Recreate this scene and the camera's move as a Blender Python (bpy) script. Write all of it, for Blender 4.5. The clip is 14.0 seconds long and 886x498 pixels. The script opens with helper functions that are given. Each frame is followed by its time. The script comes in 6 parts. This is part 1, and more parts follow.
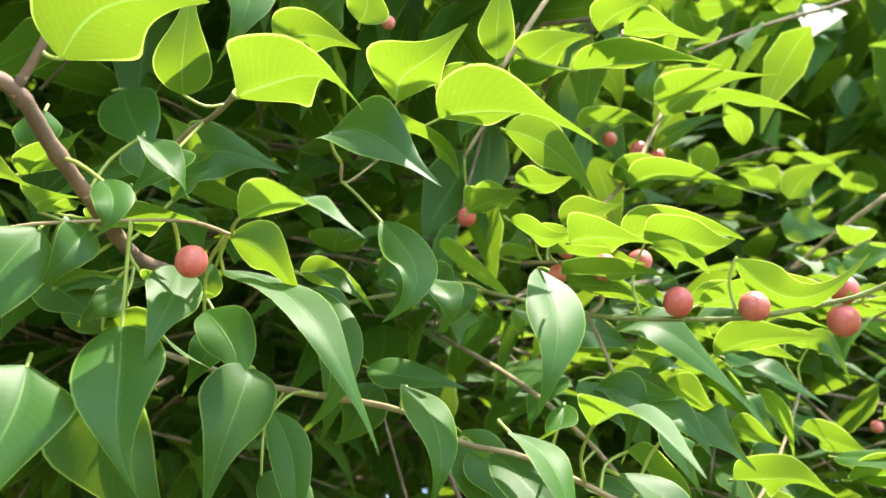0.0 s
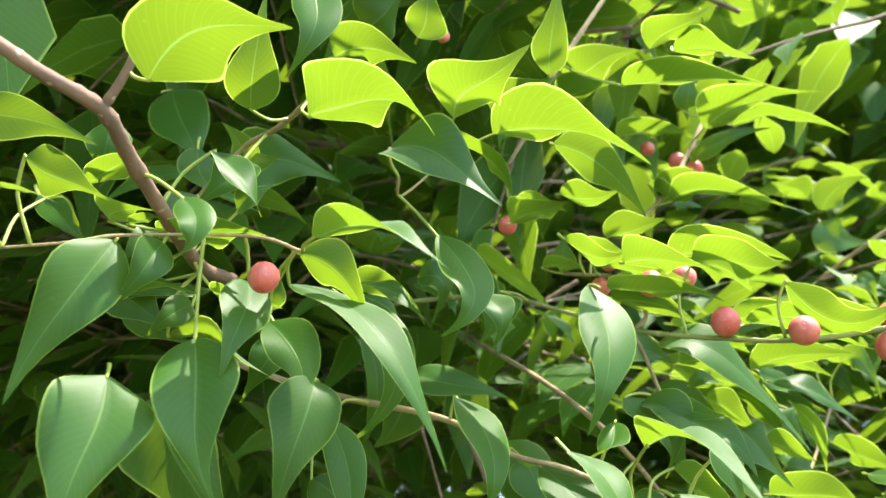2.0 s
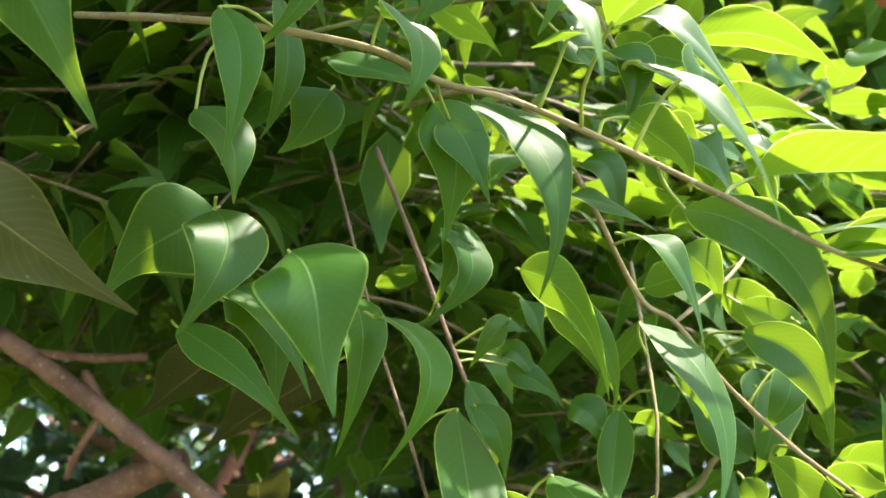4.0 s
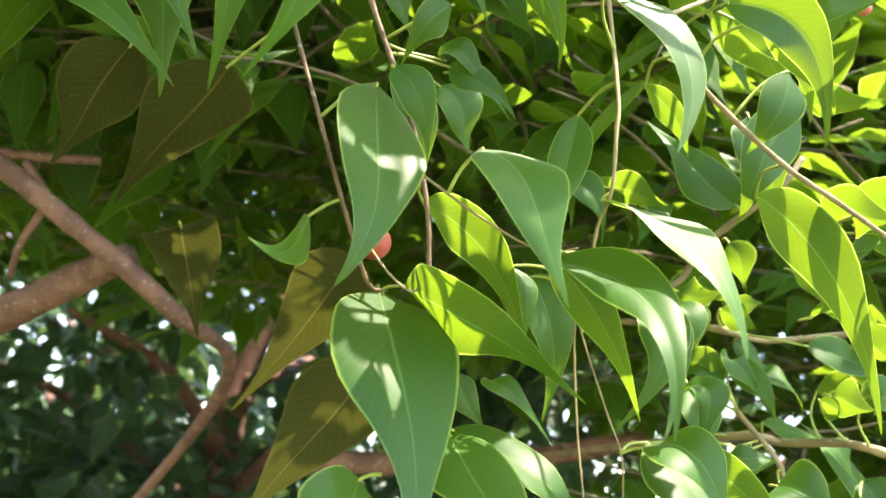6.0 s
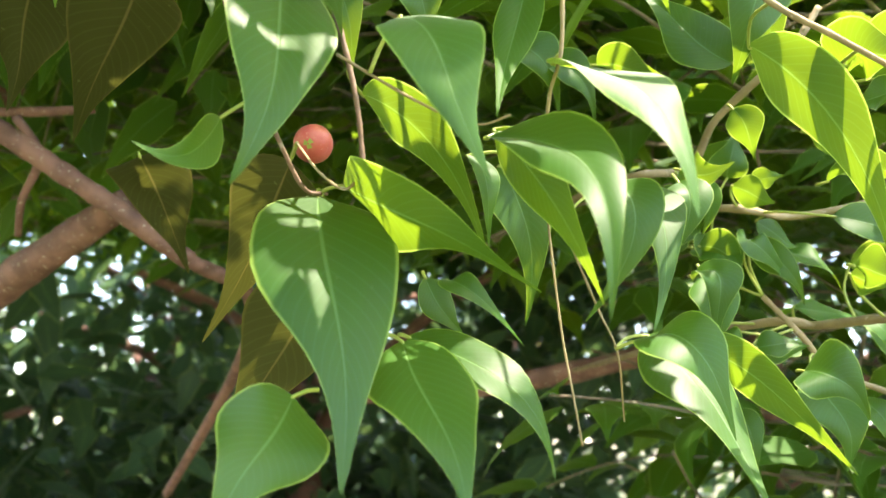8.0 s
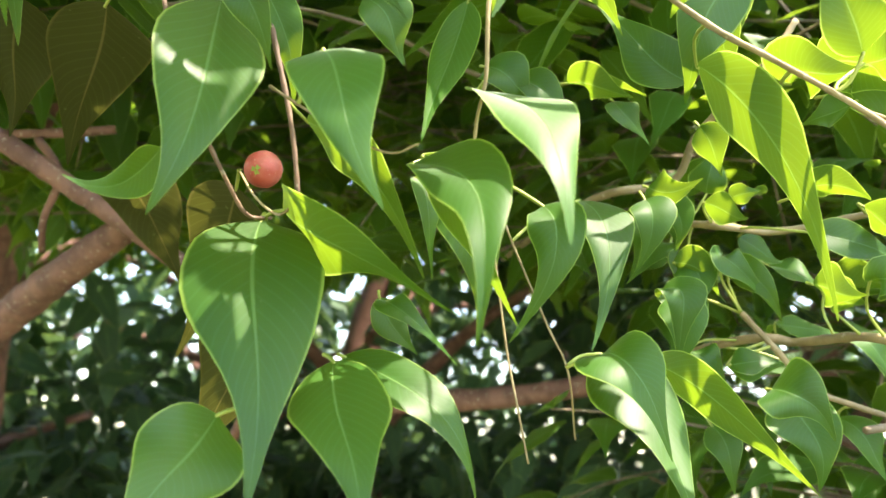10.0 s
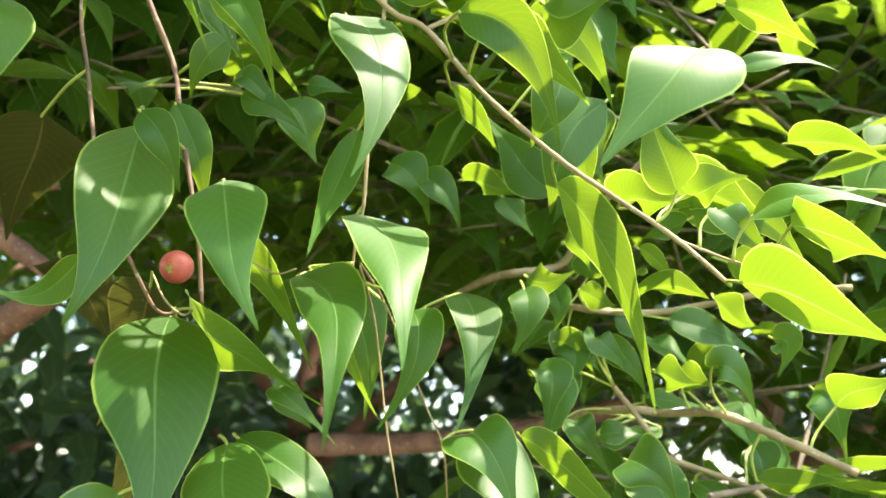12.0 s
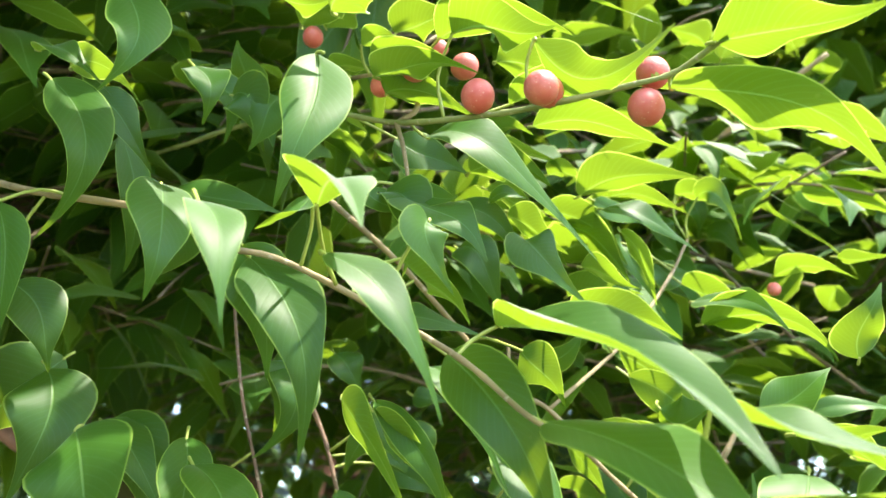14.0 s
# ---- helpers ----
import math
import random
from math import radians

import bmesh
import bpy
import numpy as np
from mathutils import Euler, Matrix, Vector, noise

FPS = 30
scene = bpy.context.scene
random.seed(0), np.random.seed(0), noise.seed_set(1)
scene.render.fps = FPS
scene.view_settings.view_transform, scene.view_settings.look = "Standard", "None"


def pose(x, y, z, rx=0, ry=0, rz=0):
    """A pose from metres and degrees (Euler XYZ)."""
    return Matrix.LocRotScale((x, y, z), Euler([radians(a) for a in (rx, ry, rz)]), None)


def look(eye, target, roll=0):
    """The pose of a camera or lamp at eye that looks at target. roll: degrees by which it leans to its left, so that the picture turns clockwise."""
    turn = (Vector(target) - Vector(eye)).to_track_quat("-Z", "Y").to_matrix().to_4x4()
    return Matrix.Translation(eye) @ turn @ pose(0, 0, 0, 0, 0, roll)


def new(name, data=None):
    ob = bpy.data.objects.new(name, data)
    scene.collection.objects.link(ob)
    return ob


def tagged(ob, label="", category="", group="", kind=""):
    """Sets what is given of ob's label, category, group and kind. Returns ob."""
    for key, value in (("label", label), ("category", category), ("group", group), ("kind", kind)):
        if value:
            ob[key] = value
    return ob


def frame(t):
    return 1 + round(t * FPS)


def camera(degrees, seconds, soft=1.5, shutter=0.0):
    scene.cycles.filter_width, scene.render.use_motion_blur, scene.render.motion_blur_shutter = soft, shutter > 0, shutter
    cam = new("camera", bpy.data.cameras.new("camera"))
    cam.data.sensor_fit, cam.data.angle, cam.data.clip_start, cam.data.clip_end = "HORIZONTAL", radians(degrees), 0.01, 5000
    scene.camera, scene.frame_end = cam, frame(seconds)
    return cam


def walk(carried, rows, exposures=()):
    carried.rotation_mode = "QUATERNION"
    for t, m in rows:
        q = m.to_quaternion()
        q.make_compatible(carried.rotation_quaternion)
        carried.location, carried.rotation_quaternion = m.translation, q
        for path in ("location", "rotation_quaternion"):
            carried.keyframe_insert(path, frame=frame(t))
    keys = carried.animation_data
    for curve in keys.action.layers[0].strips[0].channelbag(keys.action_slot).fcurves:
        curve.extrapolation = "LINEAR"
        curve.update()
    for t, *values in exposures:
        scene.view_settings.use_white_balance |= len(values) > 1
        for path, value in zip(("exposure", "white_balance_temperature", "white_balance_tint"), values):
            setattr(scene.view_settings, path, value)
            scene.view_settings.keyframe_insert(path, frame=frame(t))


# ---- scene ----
cam = camera(57.0, 14.0, soft=1.5)
cam.data.dof.use_dof, cam.data.dof.focus_distance, cam.data.dof.aperture_fstop = True, 0.24, 20.0
PATH = [
    (0.0, 0.0000, 0.0000, 1.5000, 117.98, 0.03, 0.06),
    (0.5, 0.0057, 0.0019, 1.4997, 117.58, -0.30, 0.02),
    (1.0, -0.0066, -0.0106, 1.5036, 117.68, -0.82, 0.10),
    (1.5, -0.0059, -0.0087, 1.5051, 117.46, -1.27, 0.02),
    (2.0, -0.0147, -0.0084, 1.5049, 117.22, -1.62, -0.02),
    (2.5, -0.0139, 0.0039, 1.4889, 116.98, -1.84, -0.29),
    (3.0, -0.0195, 0.0188, 1.4821, 116.81, -2.12, -0.95),
    (3.5, -0.0188, 0.0439, 1.4552, 116.03, -3.72, -4.23),
    (3.7, -0.0145, 0.0579, 1.4466, 115.22, -3.79, -6.64),
    (5.8, 0.0292, 0.1311, 1.3881, 109.81, -7.62, -7.21),
    (6.0, 0.0357, 0.1405, 1.3840, 108.85, -6.39, -6.55),
    (6.5, 0.0451, 0.1510, 1.3794, 106.57, -3.44, -5.05),
    (7.0, 0.0526, 0.1562, 1.3807, 105.04, -3.67, -3.93),
    (7.5, 0.0593, 0.1595, 1.3814, 104.14, -3.52, -2.69),
    (7.7, 0.0634, 0.1638, 1.3828, 103.73, -2.77, -1.82),
    (9.8, 0.0969, 0.1625, 1.3841, 103.35, -2.98, 3.53),
    (10.0, 0.1008, 0.1582, 1.3869, 103.97, -2.70, 3.41),
    (10.5, 0.1054, 0.1502, 1.3863, 104.36, -3.19, 3.01),
    (11.0, 0.1151, 0.1503, 1.3833, 104.65, -3.59, 2.13),
    (11.5, 0.1212, 0.1396, 1.3892, 105.22, -3.38, 1.23),
    (12.0, 0.1250, 0.1179, 1.3998, 106.04, -3.18, 0.33),
    (12.5, 0.1149, 0.0970, 1.4139, 107.12, -3.37, 0.08),
    (13.0, 0.1074, 0.0748, 1.4372, 108.94, -2.35, -0.11),
    (13.2, 0.1011, 0.0641, 1.4469, 110.30, -2.08, 0.83),
    (13.5, 0.0884, 0.0472, 1.4624, 111.24, -1.64, 0.51),
    (14.0, 0.0743, 0.0476, 1.4805, 112.44, -1.65, 0.46),
]
walk(cam, [(r[0], pose(*r[1:])) for r in PATH], [(0.0, 2.62, 6800, 12), (3.5, 2.74, 6900, 12), (6.5, 3.26, 7400, 16), (11.5, 3.16, 7350, 16), (14.0, 2.84, 6900, 12)])

# ---- sky and sun ----
SUN = Vector((0.33, -0.12, 0.94)).normalized()
world = bpy.data.worlds.new("world")
scene.world = world
world.use_nodes = True
sky = world.node_tree.nodes.new("ShaderNodeTexSky")
sky.sky_type, sky.sun_disc = "NISHITA", False
sky.sun_elevation = math.asin(SUN.z)
sky.sun_rotation = math.atan2(SUN.x, SUN.y)
world.node_tree.links.new(sky.outputs[0], world.node_tree.nodes["Background"].inputs[0])
world.node_tree.nodes["Background"].inputs[1].default_value = 0.15
sun = new("sun", bpy.data.lights.new("sun", "SUN"))
sun.data.energy, sun.data.angle, sun.data.color = 2.35, radians(0.5), (1.0, 0.96, 0.88)
sun.matrix_world = look(SUN * 10, (0, 0, 0))


# ---- materials ----
class Nodes:
    """Short-hand for a node material."""

    def __init__(self, name):
        self.mat = bpy.data.materials.new(name)
        self.mat.use_nodes = True
        self.tree = self.mat.node_tree
        self.bsdf = self.tree.nodes["Principled BSDF"]
        self.out = self.tree.nodes["Material Output"]

    def add(self, kind, **values):
        n = self.tree.nodes.new(kind)
        for key, value in values.items():
            setattr(n, key, value)
        return n

    def link(self, a, b):
        self.tree.links.new(a, b)

    def put(self, socket, value):
        if isinstance(value, (int, float, tuple)):
            socket.default_value = value
        else:
            self.link(value, socket)

    def math(self, op, a, b=0.0, c=0.0):
        n = self.add("ShaderNodeMath", operation=op)
        for s, v in zip(n.inputs, (a, b, c)):
            self.put(s, v)
        return n.outputs[0]

    def ramp(self, value, lo, hi, to_lo=0.0, to_hi=1.0):
        n = self.add("ShaderNodeMapRange", interpolation_type="SMOOTHSTEP")
        for s, v in zip(n.inputs, (value, lo, hi, to_lo, to_hi)):
            self.put(s, v)
        return n.outputs[0]

    def mix(self, factor, a, b):
        n = self.add("ShaderNodeMix", data_type="RGBA")
        self.put(n.inputs[0], factor)
        self.put(n.inputs[6], (*a, 1) if isinstance(a, tuple) else a)
        self.put(n.inputs[7], (*b, 1) if isinstance(b, tuple) else b)
        return n.outputs[2]

    def noise(self, scale, detail=3.0, coord=None):
        n = self.add("ShaderNodeTexNoise")
        n.inputs["Scale"].default_value, n.inputs["Detail"].default_value = scale, detail
        if coord is None:
            coord = self.add("ShaderNodeTexCoord").outputs["Object"]
        self.link(coord, n.inputs["Vector"])
        return n.outputs[0]

    def bump(self, height, strength, distance):
        n = self.add("ShaderNodeBump")
        n.inputs["Strength"].default_value, n.inputs["Distance"].default_value = strength, distance
        self.link(height, n.inputs["Height"])
        return n.outputs[0]


def leaf_material(name, per_island, dark=(0.020, 0.080, 0.010), light=(0.055, 0.165, 0.018), through_colour=(0.24, 0.38, 0.016), clear=0.45, gloss=0.95, rib_colour=(0.20, 0.36, 0.09), edge=(0.34, 0.46, 0.08)):
    """A waxy leaf: pale midrib and margin, fine side veins, light that shines through under a clear gloss."""
    k = Nodes(name)
    uv = k.add("ShaderNodeUVMap").outputs[0]
    sep = k.add("ShaderNodeSeparateXYZ")
    k.link(uv, sep.inputs[0])
    across = k.math("ABSOLUTE", k.math("MULTIPLY_ADD", sep.outputs[0], 2.0, -1.0))
    along = sep.outputs[1]
    if per_island:
        chance = k.add("ShaderNodeNewGeometry").outputs["Random Per Island"]
    else:
        chance = k.add("ShaderNodeObjectInfo").outputs["Random"]
    where = k.add("ShaderNodeNewGeometry").outputs["Position"]
    blotch = k.noise(45.0, 4.0, where)
    grain = k.noise(900.0, 2.0, where)
    rib = k.ramp(across, 0.012, 0.042, 1.0, 0.0)
    margin = k.ramp(across, 0.93, 0.985)
    vein = k.math("SINE", k.math("MULTIPLY", k.math("MULTIPLY_ADD", across, -0.20, along), 120.0))
    vein = k.ramp(vein, 0.6, 1.0)
    colour = k.mix(k.math("MULTIPLY_ADD", chance, 0.6, k.math("MULTIPLY_ADD", blotch, 0.6, -0.1)), dark, light)
    colour = k.mix(k.math("MULTIPLY", vein, 0.06), colour, (0.13, 0.27, 0.06))
    colour = k.mix(k.math("MULTIPLY", rib, 0.45), colour, rib_colour)
    colour = k.mix(k.math("MULTIPLY", margin, 0.5), colour, edge)
    fleck = k.ramp(k.noise(320.0, 1.0, where), 0.74, 0.80)
    colour = k.mix(k.math("MULTIPLY", fleck, 0.35), colour, (0.16, 0.22, 0.07))
    k.put(k.bsdf.inputs["Base Color"], colour)
    k.bsdf.inputs["Roughness"].default_value = 0.8
    k.bsdf.inputs["Specular IOR Level"].default_value = 0.0
    height = k.math("ADD", k.math("MULTIPLY", rib, -1.0), k.math("MULTIPLY_ADD", vein, -0.06, k.math("MULTIPLY", grain, 0.15)))
    relief = k.bump(height, 0.3, 0.0005)
    k.put(k.bsdf.inputs["Normal"], relief)
    glow = k.add("ShaderNodeBsdfTranslucent")
    tint = k.mix(k.math("MULTIPLY_ADD", chance, 0.6, k.math("MULTIPLY_ADD", blotch, 0.5, -0.1)), through_colour, tuple(c * 0.8 for c in through_colour))
    tint = k.mix(k.math("MULTIPLY", k.math("MAXIMUM", rib, k.math("MULTIPLY", vein, 0.2)), 0.5), tint, tuple(c * 1.5 for c in rib_colour))
    tint = k.mix(margin, tint, tuple(c * 2.0 for c in edge))
    k.link(tint, glow.inputs[0])
    both = k.add("ShaderNodeMixShader")
    both.inputs[0].default_value = clear
    k.link(k.bsdf.outputs[0], both.inputs[1])
    k.link(glow.outputs[0], both.inputs[2])
    wax = k.add("ShaderNodeBsdfAnisotropic", distribution="GGX")
    k.put(wax.inputs["Roughness"], k.math("MULTIPLY_ADD", blotch, 0.20, 0.36))
    k.link(relief, wax.inputs["Normal"])
    slant = k.add("ShaderNodeLayerWeight")
    slant.inputs["Blend"].default_value = 0.5
    k.link(relief, slant.inputs["Normal"])
    shine = k.math("MULTIPLY_ADD", k.math("POWER", slant.outputs["Facing"], 5.0), 0.38, 0.024)
    coat = k.add("ShaderNodeMixShader")
    k.put(coat.inputs[0], k.math("MULTIPLY", shine, gloss))
    k.link(both.outputs[0], coat.inputs[1])
    k.link(wax.outputs[0], coat.inputs[2])
    k.link(coat.outputs[0], k.out.inputs[0])
    return k.mat


def bark_material(name, pale, dark):
    k = Nodes(name)
    where = k.add("ShaderNodeNewGeometry").outputs["Position"]
    patch, fine = k.noise(60.0, 5.0, where), k.noise(500.0, 3.0, where)
    colour = k.mix(k.ramp(patch, 0.35, 0.65), dark, pale)
    spots = k.ramp(k.noise(380.0, 1.0, where), 0.66, 0.72)
    colour = k.mix(k.math("MULTIPLY", spots, 0.6), colour, (0.46, 0.38, 0.28))
    k.put(k.bsdf.inputs["Base Color"], colour)
    k.bsdf.inputs["Roughness"].default_value = 0.75
    k.put(k.bsdf.inputs["Normal"], k.bump(k.math("ADD", patch, fine), 0.5, 0.0008))
    return k.mat


def stalk_material():
    k = Nodes("petiole")
    k.put(k.bsdf.inputs["Base Color"], k.mix(k.noise(300.0), (0.22, 0.30, 0.05), (0.42, 0.46, 0.10)))
    k.bsdf.inputs["Roughness"].default_value = 0.45
    return k.mat


def fig_material():
    k = Nodes("fig_skin")
    obj = k.add("ShaderNodeTexCoord").outputs["Object"]
    chance = k.add("ShaderNodeObjectInfo").outputs["Random"]
    blush = k.ramp(k.noise(170.0, 3.0, obj), 0.35, 0.7)
    colour = k.mix(k.math("MULTIPLY_ADD", blush, 0.7, k.math("MULTIPLY", chance, 0.3)), (0.56, 0.09, 0.07), (0.68, 0.20, 0.15))
    specks = k.ramp(k.noise(1500.0, 1.0, obj), 0.68, 0.74)
    colour = k.mix(k.math("MULTIPLY", specks, 0.45), colour, (0.72, 0.42, 0.30))
    k.put(k.bsdf.inputs["Base Color"], colour)
    k.bsdf.inputs["Roughness"].default_value = 0.5
    k.bsdf.inputs["Subsurface Weight"].default_value = 0.15
    k.bsdf.inputs["Subsurface Radius"].default_value = (0.003, 0.001, 0.0006)
    k.put(k.bsdf.inputs["Normal"], k.bump(k.noise(900.0, 2.0, obj), 0.25, 0.0004))
    return k.mat


def ground_material():
    k = Nodes("earth")
    where = k.add("ShaderNodeNewGeometry").outputs["Position"]
    colour = k.mix(k.ramp(k.noise(0.6, 6.0, where), 0.4, 0.6), (0.13, 0.10, 0.06), (0.07, 0.11, 0.03))
    colour = k.mix(k.ramp(k.noise(25.0, 4.0, where), 0.5, 0.7), colour, (0.20, 0.16, 0.10))
    k.put(k.bsdf.inputs["Base Color"], colour)
    k.bsdf.inputs["Roughness"].default_value = 0.95
    k.put(k.bsdf.inputs["Normal"], k.bump(k.noise(40.0, 5.0, where), 0.6, 0.02))
    return k.mat


LEAF = leaf_material("leaf_blade", False)
# brownish olive and nearly opaque: deep shade on these leaves is in the colour
LEAF_OLIVE_SHADED = leaf_material("shaded_olive_leaf_blade", False, (0.036, 0.040, 0.010), (0.058, 0.062, 0.016), (0.15, 0.16, 0.025), 0.15, 0.6, (0.22, 0.18, 0.06), (0.13, 0.12, 0.03))
LEAF_MANY = leaf_material("leaf_blade_many", True, gloss=0.7)
# far foliage: shade is put into duller, bluer colours that pass less light
LEAF_FAR_SHADED = leaf_material("leaf_blade_far_shaded", True, (0.030, 0.070, 0.038), (0.062, 0.130, 0.055), (0.12, 0.22, 0.07), 0.3, 0.9)
PETIOLE = stalk_material()
TWIG = bark_material("twig_bark", (0.36, 0.27, 0.14), (0.22, 0.165, 0.08))
BROWN_TWIG = bark_material("brown_twig_bark", (0.23, 0.135, 0.085), (0.13, 0.078, 0.05))
GREEN_TWIG = bark_material("green_twig_bark", (0.29, 0.31, 0.10), (0.17, 0.20, 0.055))
# twigs inside the crown: twig bark darkened in its colour to sit in shade
SHADED_TWIG = bark_material("shaded_twig_bark", (0.24, 0.18, 0.11), (0.12, 0.09, 0.05))
BARK = bark_material("branch_bark", (0.25, 0.125, 0.088), (0.14, 0.068, 0.048))
FIG = fig_material()


# ---- shapes ----
OUTLINE_S = (0.0, 0.03, 0.08, 0.16, 0.26, 0.36, 0.48, 0.60, 0.72, 0.82, 0.90, 0.96, 1.0)
OUTLINE_W = (0.04, 0.28, 0.59, 0.87, 1.0, 0.985, 0.81, 0.56, 0.335, 0.185, 0.105, 0.058, 0.010)
ACROSS = (-1.0, -0.92, -0.72, -0.45, -0.18, 0.0, 0.18, 0.45, 0.72, 0.92, 1.0)


def fine_rows(steps):
    """The outline in even steps, closer at both ends, with rounded shoulders."""
    rows = []
    for i in range(steps + 1):
        s = 0.5 - 0.5 * math.cos(math.pi * i / steps)
        k = max(j for j in range(len(OUTLINE_S)) if OUTLINE_S[j] <= s + 1e-9)
        k = min(k, len(OUTLINE_S) - 2)
        h = OUTLINE_S[k + 1] - OUTLINE_S[k]
        t = (s - OUTLINE_S[k]) / h
        slope = []
        for j in (k, k + 1):
            a, b = max(j - 1, 0), min(j + 1, len(OUTLINE_S) - 1)
            slope.append((OUTLINE_W[b] - OUTLINE_W[a]) / (OUTLINE_S[b] - OUTLINE_S[a]) * h)
        w = (2 * t**3 - 3 * t**2 + 1) * OUTLINE_W[k] + (t**3 - 2 * t**2 + t) * slope[0] + (3 * t**2 - 2 * t**3) * OUTLINE_W[k + 1] + (t**3 - t**2) * slope[1]
        rows.append((s, w))
    return tuple(rows)


FINE_ROWS = fine_rows(22)


def mesh_of(name, verts, faces, materials, slots=None, uvs=None, smooth=True):
    me = bpy.data.meshes.new(name)
    me.from_pydata([tuple(v) for v in verts], [], faces)
    for m in materials:
        me.materials.append(m)
    if slots is not None:
        me.polygons.foreach_set("material_index", slots)
    if smooth:
        me.polygons.foreach_set("use_smooth", [True] * len(faces))
    layer = me.uv_layers.new(name="UVMap") if uvs is not None else None
    if layer:
        loops = np.empty(len(me.loops), dtype=np.int32)
        me.loops.foreach_get("vertex_index", loops)
        layer.data.foreach_set("uv", np.asarray(uvs, dtype=np.float32)[loops].ravel())
    me.update()
    return me


def blade(base, mid, tip, normal, w, fold, rows, cols, phase, wave, twist=0.0):
    """Points, faces and uvs of a leaf whose midrib is a curve from base through mid to tip."""
    ctrl = 2 * mid - (base + tip) / 2
    verts, uvs, faces = [], [], []
    slope = math.tan(radians(fold))
    for s, f in rows:
        p = base * (1 - s) ** 2 + ctrl * (2 * s * (1 - s)) + tip * s**2
        along = ((ctrl - base) * (1 - s) + (tip - ctrl) * s).normalized()
        side = along.cross(normal).normalized()
        if twist:
            side = Matrix.Rotation(twist * (s - 0.35), 3, along) @ side
        up = side.cross(along)
        p = p + side * (w * 0.09 * math.sin(5.0 * phase) * math.sin(2 * math.pi * s)) + up * (w * 0.12 * math.sin(4.0 * phase) * math.sin(2 * math.pi * s))
        for u in cols:
            lift = abs(u) * f * w * slope * (1 - 0.55 * s) * (1 + 0.25 * math.sin(2.0 * phase) * (1 if u > 0 else -1)) - 0.10 * w * f * (abs(u) ** 3)
            ripple = wave * w * f * u * u * math.sin(9.0 * s + phase + (1.3 if u > 0 else 0.0))
            edge = 1 + 0.035 * math.sin(13.0 * s + 2.3 * phase + (2.1 if u > 0 else 0.0)) + (0.05 if u > 0 else -0.05) * math.sin(3.0 * phase)
            verts.append(p + side * (u * w * f * edge) + up * (lift + ripple))
            uvs.append((u * 0.5 + 0.5, s))
    n = len(cols)
    for i in range(len(rows) - 1):
        for j in range(n - 1):
            a = i * n + j
            faces.append((a, a + 1, a + n + 1, a + n))
    return verts, faces, uvs


def smooth_line(points, count):
    """A Catmull-Rom curve through points, with count steps between each two."""
    pts = [Vector(p) for p in points]
    pts = [2 * pts[0] - pts[1]] + pts + [2 * pts[-1] - pts[-2]]
    line = []
    for i in range(1, len(pts) - 2):
        a, b, c, d = pts[i - 1 : i + 3]
        for j in range(count):
            t = j / count
            line.append(0.5 * (2 * b + (c - a) * t + (2 * a - 5 * b + 4 * c - d) * t * t + (3 * b - a - 3 * c + d) * t**3))
    line.append(pts[-2])
    return line


def tube(line, r0, r1, sides, knobs=0.0, rng=None, start=0):
    """Points and faces of a tapered, closed tube round a line of points."""
    verts, faces = [], []
    side = None
    n = len(line)
    for i, p in enumerate(line):
        along = (line[min(i + 1, n - 1)] - line[max(i - 1, 0)]).normalized()
        if side is None:
            side = along.orthogonal().normalized()
        side = (side - along * side.dot(along)).normalized()
        other = along.cross(side)
        r = r0 + (r1 - r0) * i / (n - 1)
        if knobs and rng:
            r *= 1 + knobs * rng.choice((0, 0, 0, 0.5, 1.0)) + rng.uniform(-0.06, 0.06)
        for j in range(sides):
            a = 2 * math.pi * j / sides
            verts.append(p + (side * math.cos(a) + other * math.sin(a)) * r)
    for i in range(n - 1):
        for j in range(sides):
            a, b = start + i * sides + j, start + i * sides + (j + 1) % sides
            faces.append((a, b, b + sides, a + sides))
    faces.append(tuple(start + j for j in reversed(range(sides))))
    faces.append(tuple(start + (n - 1) * sides + j for j in range(sides)))
    return verts, faces


ORIGIN = {}


def place(name, me, at, parent=None):
    """Links a mesh with its origin at a world place, under a parent that is not turned."""
    ob = new(name, me)
    ORIGIN[ob] = Vector(at)
    ob.location = Vector(at) - (ORIGIN[parent] if parent else Vector())
    ob.parent = parent
    return ob


# ---- ground ----
def build_ground():
    b = bmesh.new()
    bmesh.ops.create_grid(b, x_segments=60, y_segments=60, size=900.0)
    for v in b.verts:
        d = v.co.length
        v.co.z = 0.25 * noise.noise(v.co * 0.02) * min(1.0, d / 60.0)
    me = bpy.data.meshes.new("ground")
    b.to_mesh(me)
    b.free()
    me.materials.append(ground_material())
    tagged(new("ground", me), "bare brown earth with patches of grass", "ground", kind="structure")


build_ground()

# ---- the fig tree ----
rng = random.Random(11)
tree = new("fig_tree")
FOOT = Vector((-0.75, 1.35, 0.0))
tree.location = FOOT
ORIGIN[tree] = FOOT
tagged(tree, "fig tree with glossy pointed green leaves and small red figs", "tree")


def part_tube(name, points, r0, r1, sides, step, material, parent, knobs=0.0):
    at = Vector(points[0])
    line = [p - at for p in smooth_line(points, step)]
    verts, faces = tube(line, r0, r1, sides, knobs, rng)
    return place(name, mesh_of(name, verts, faces, [material]), at, parent)


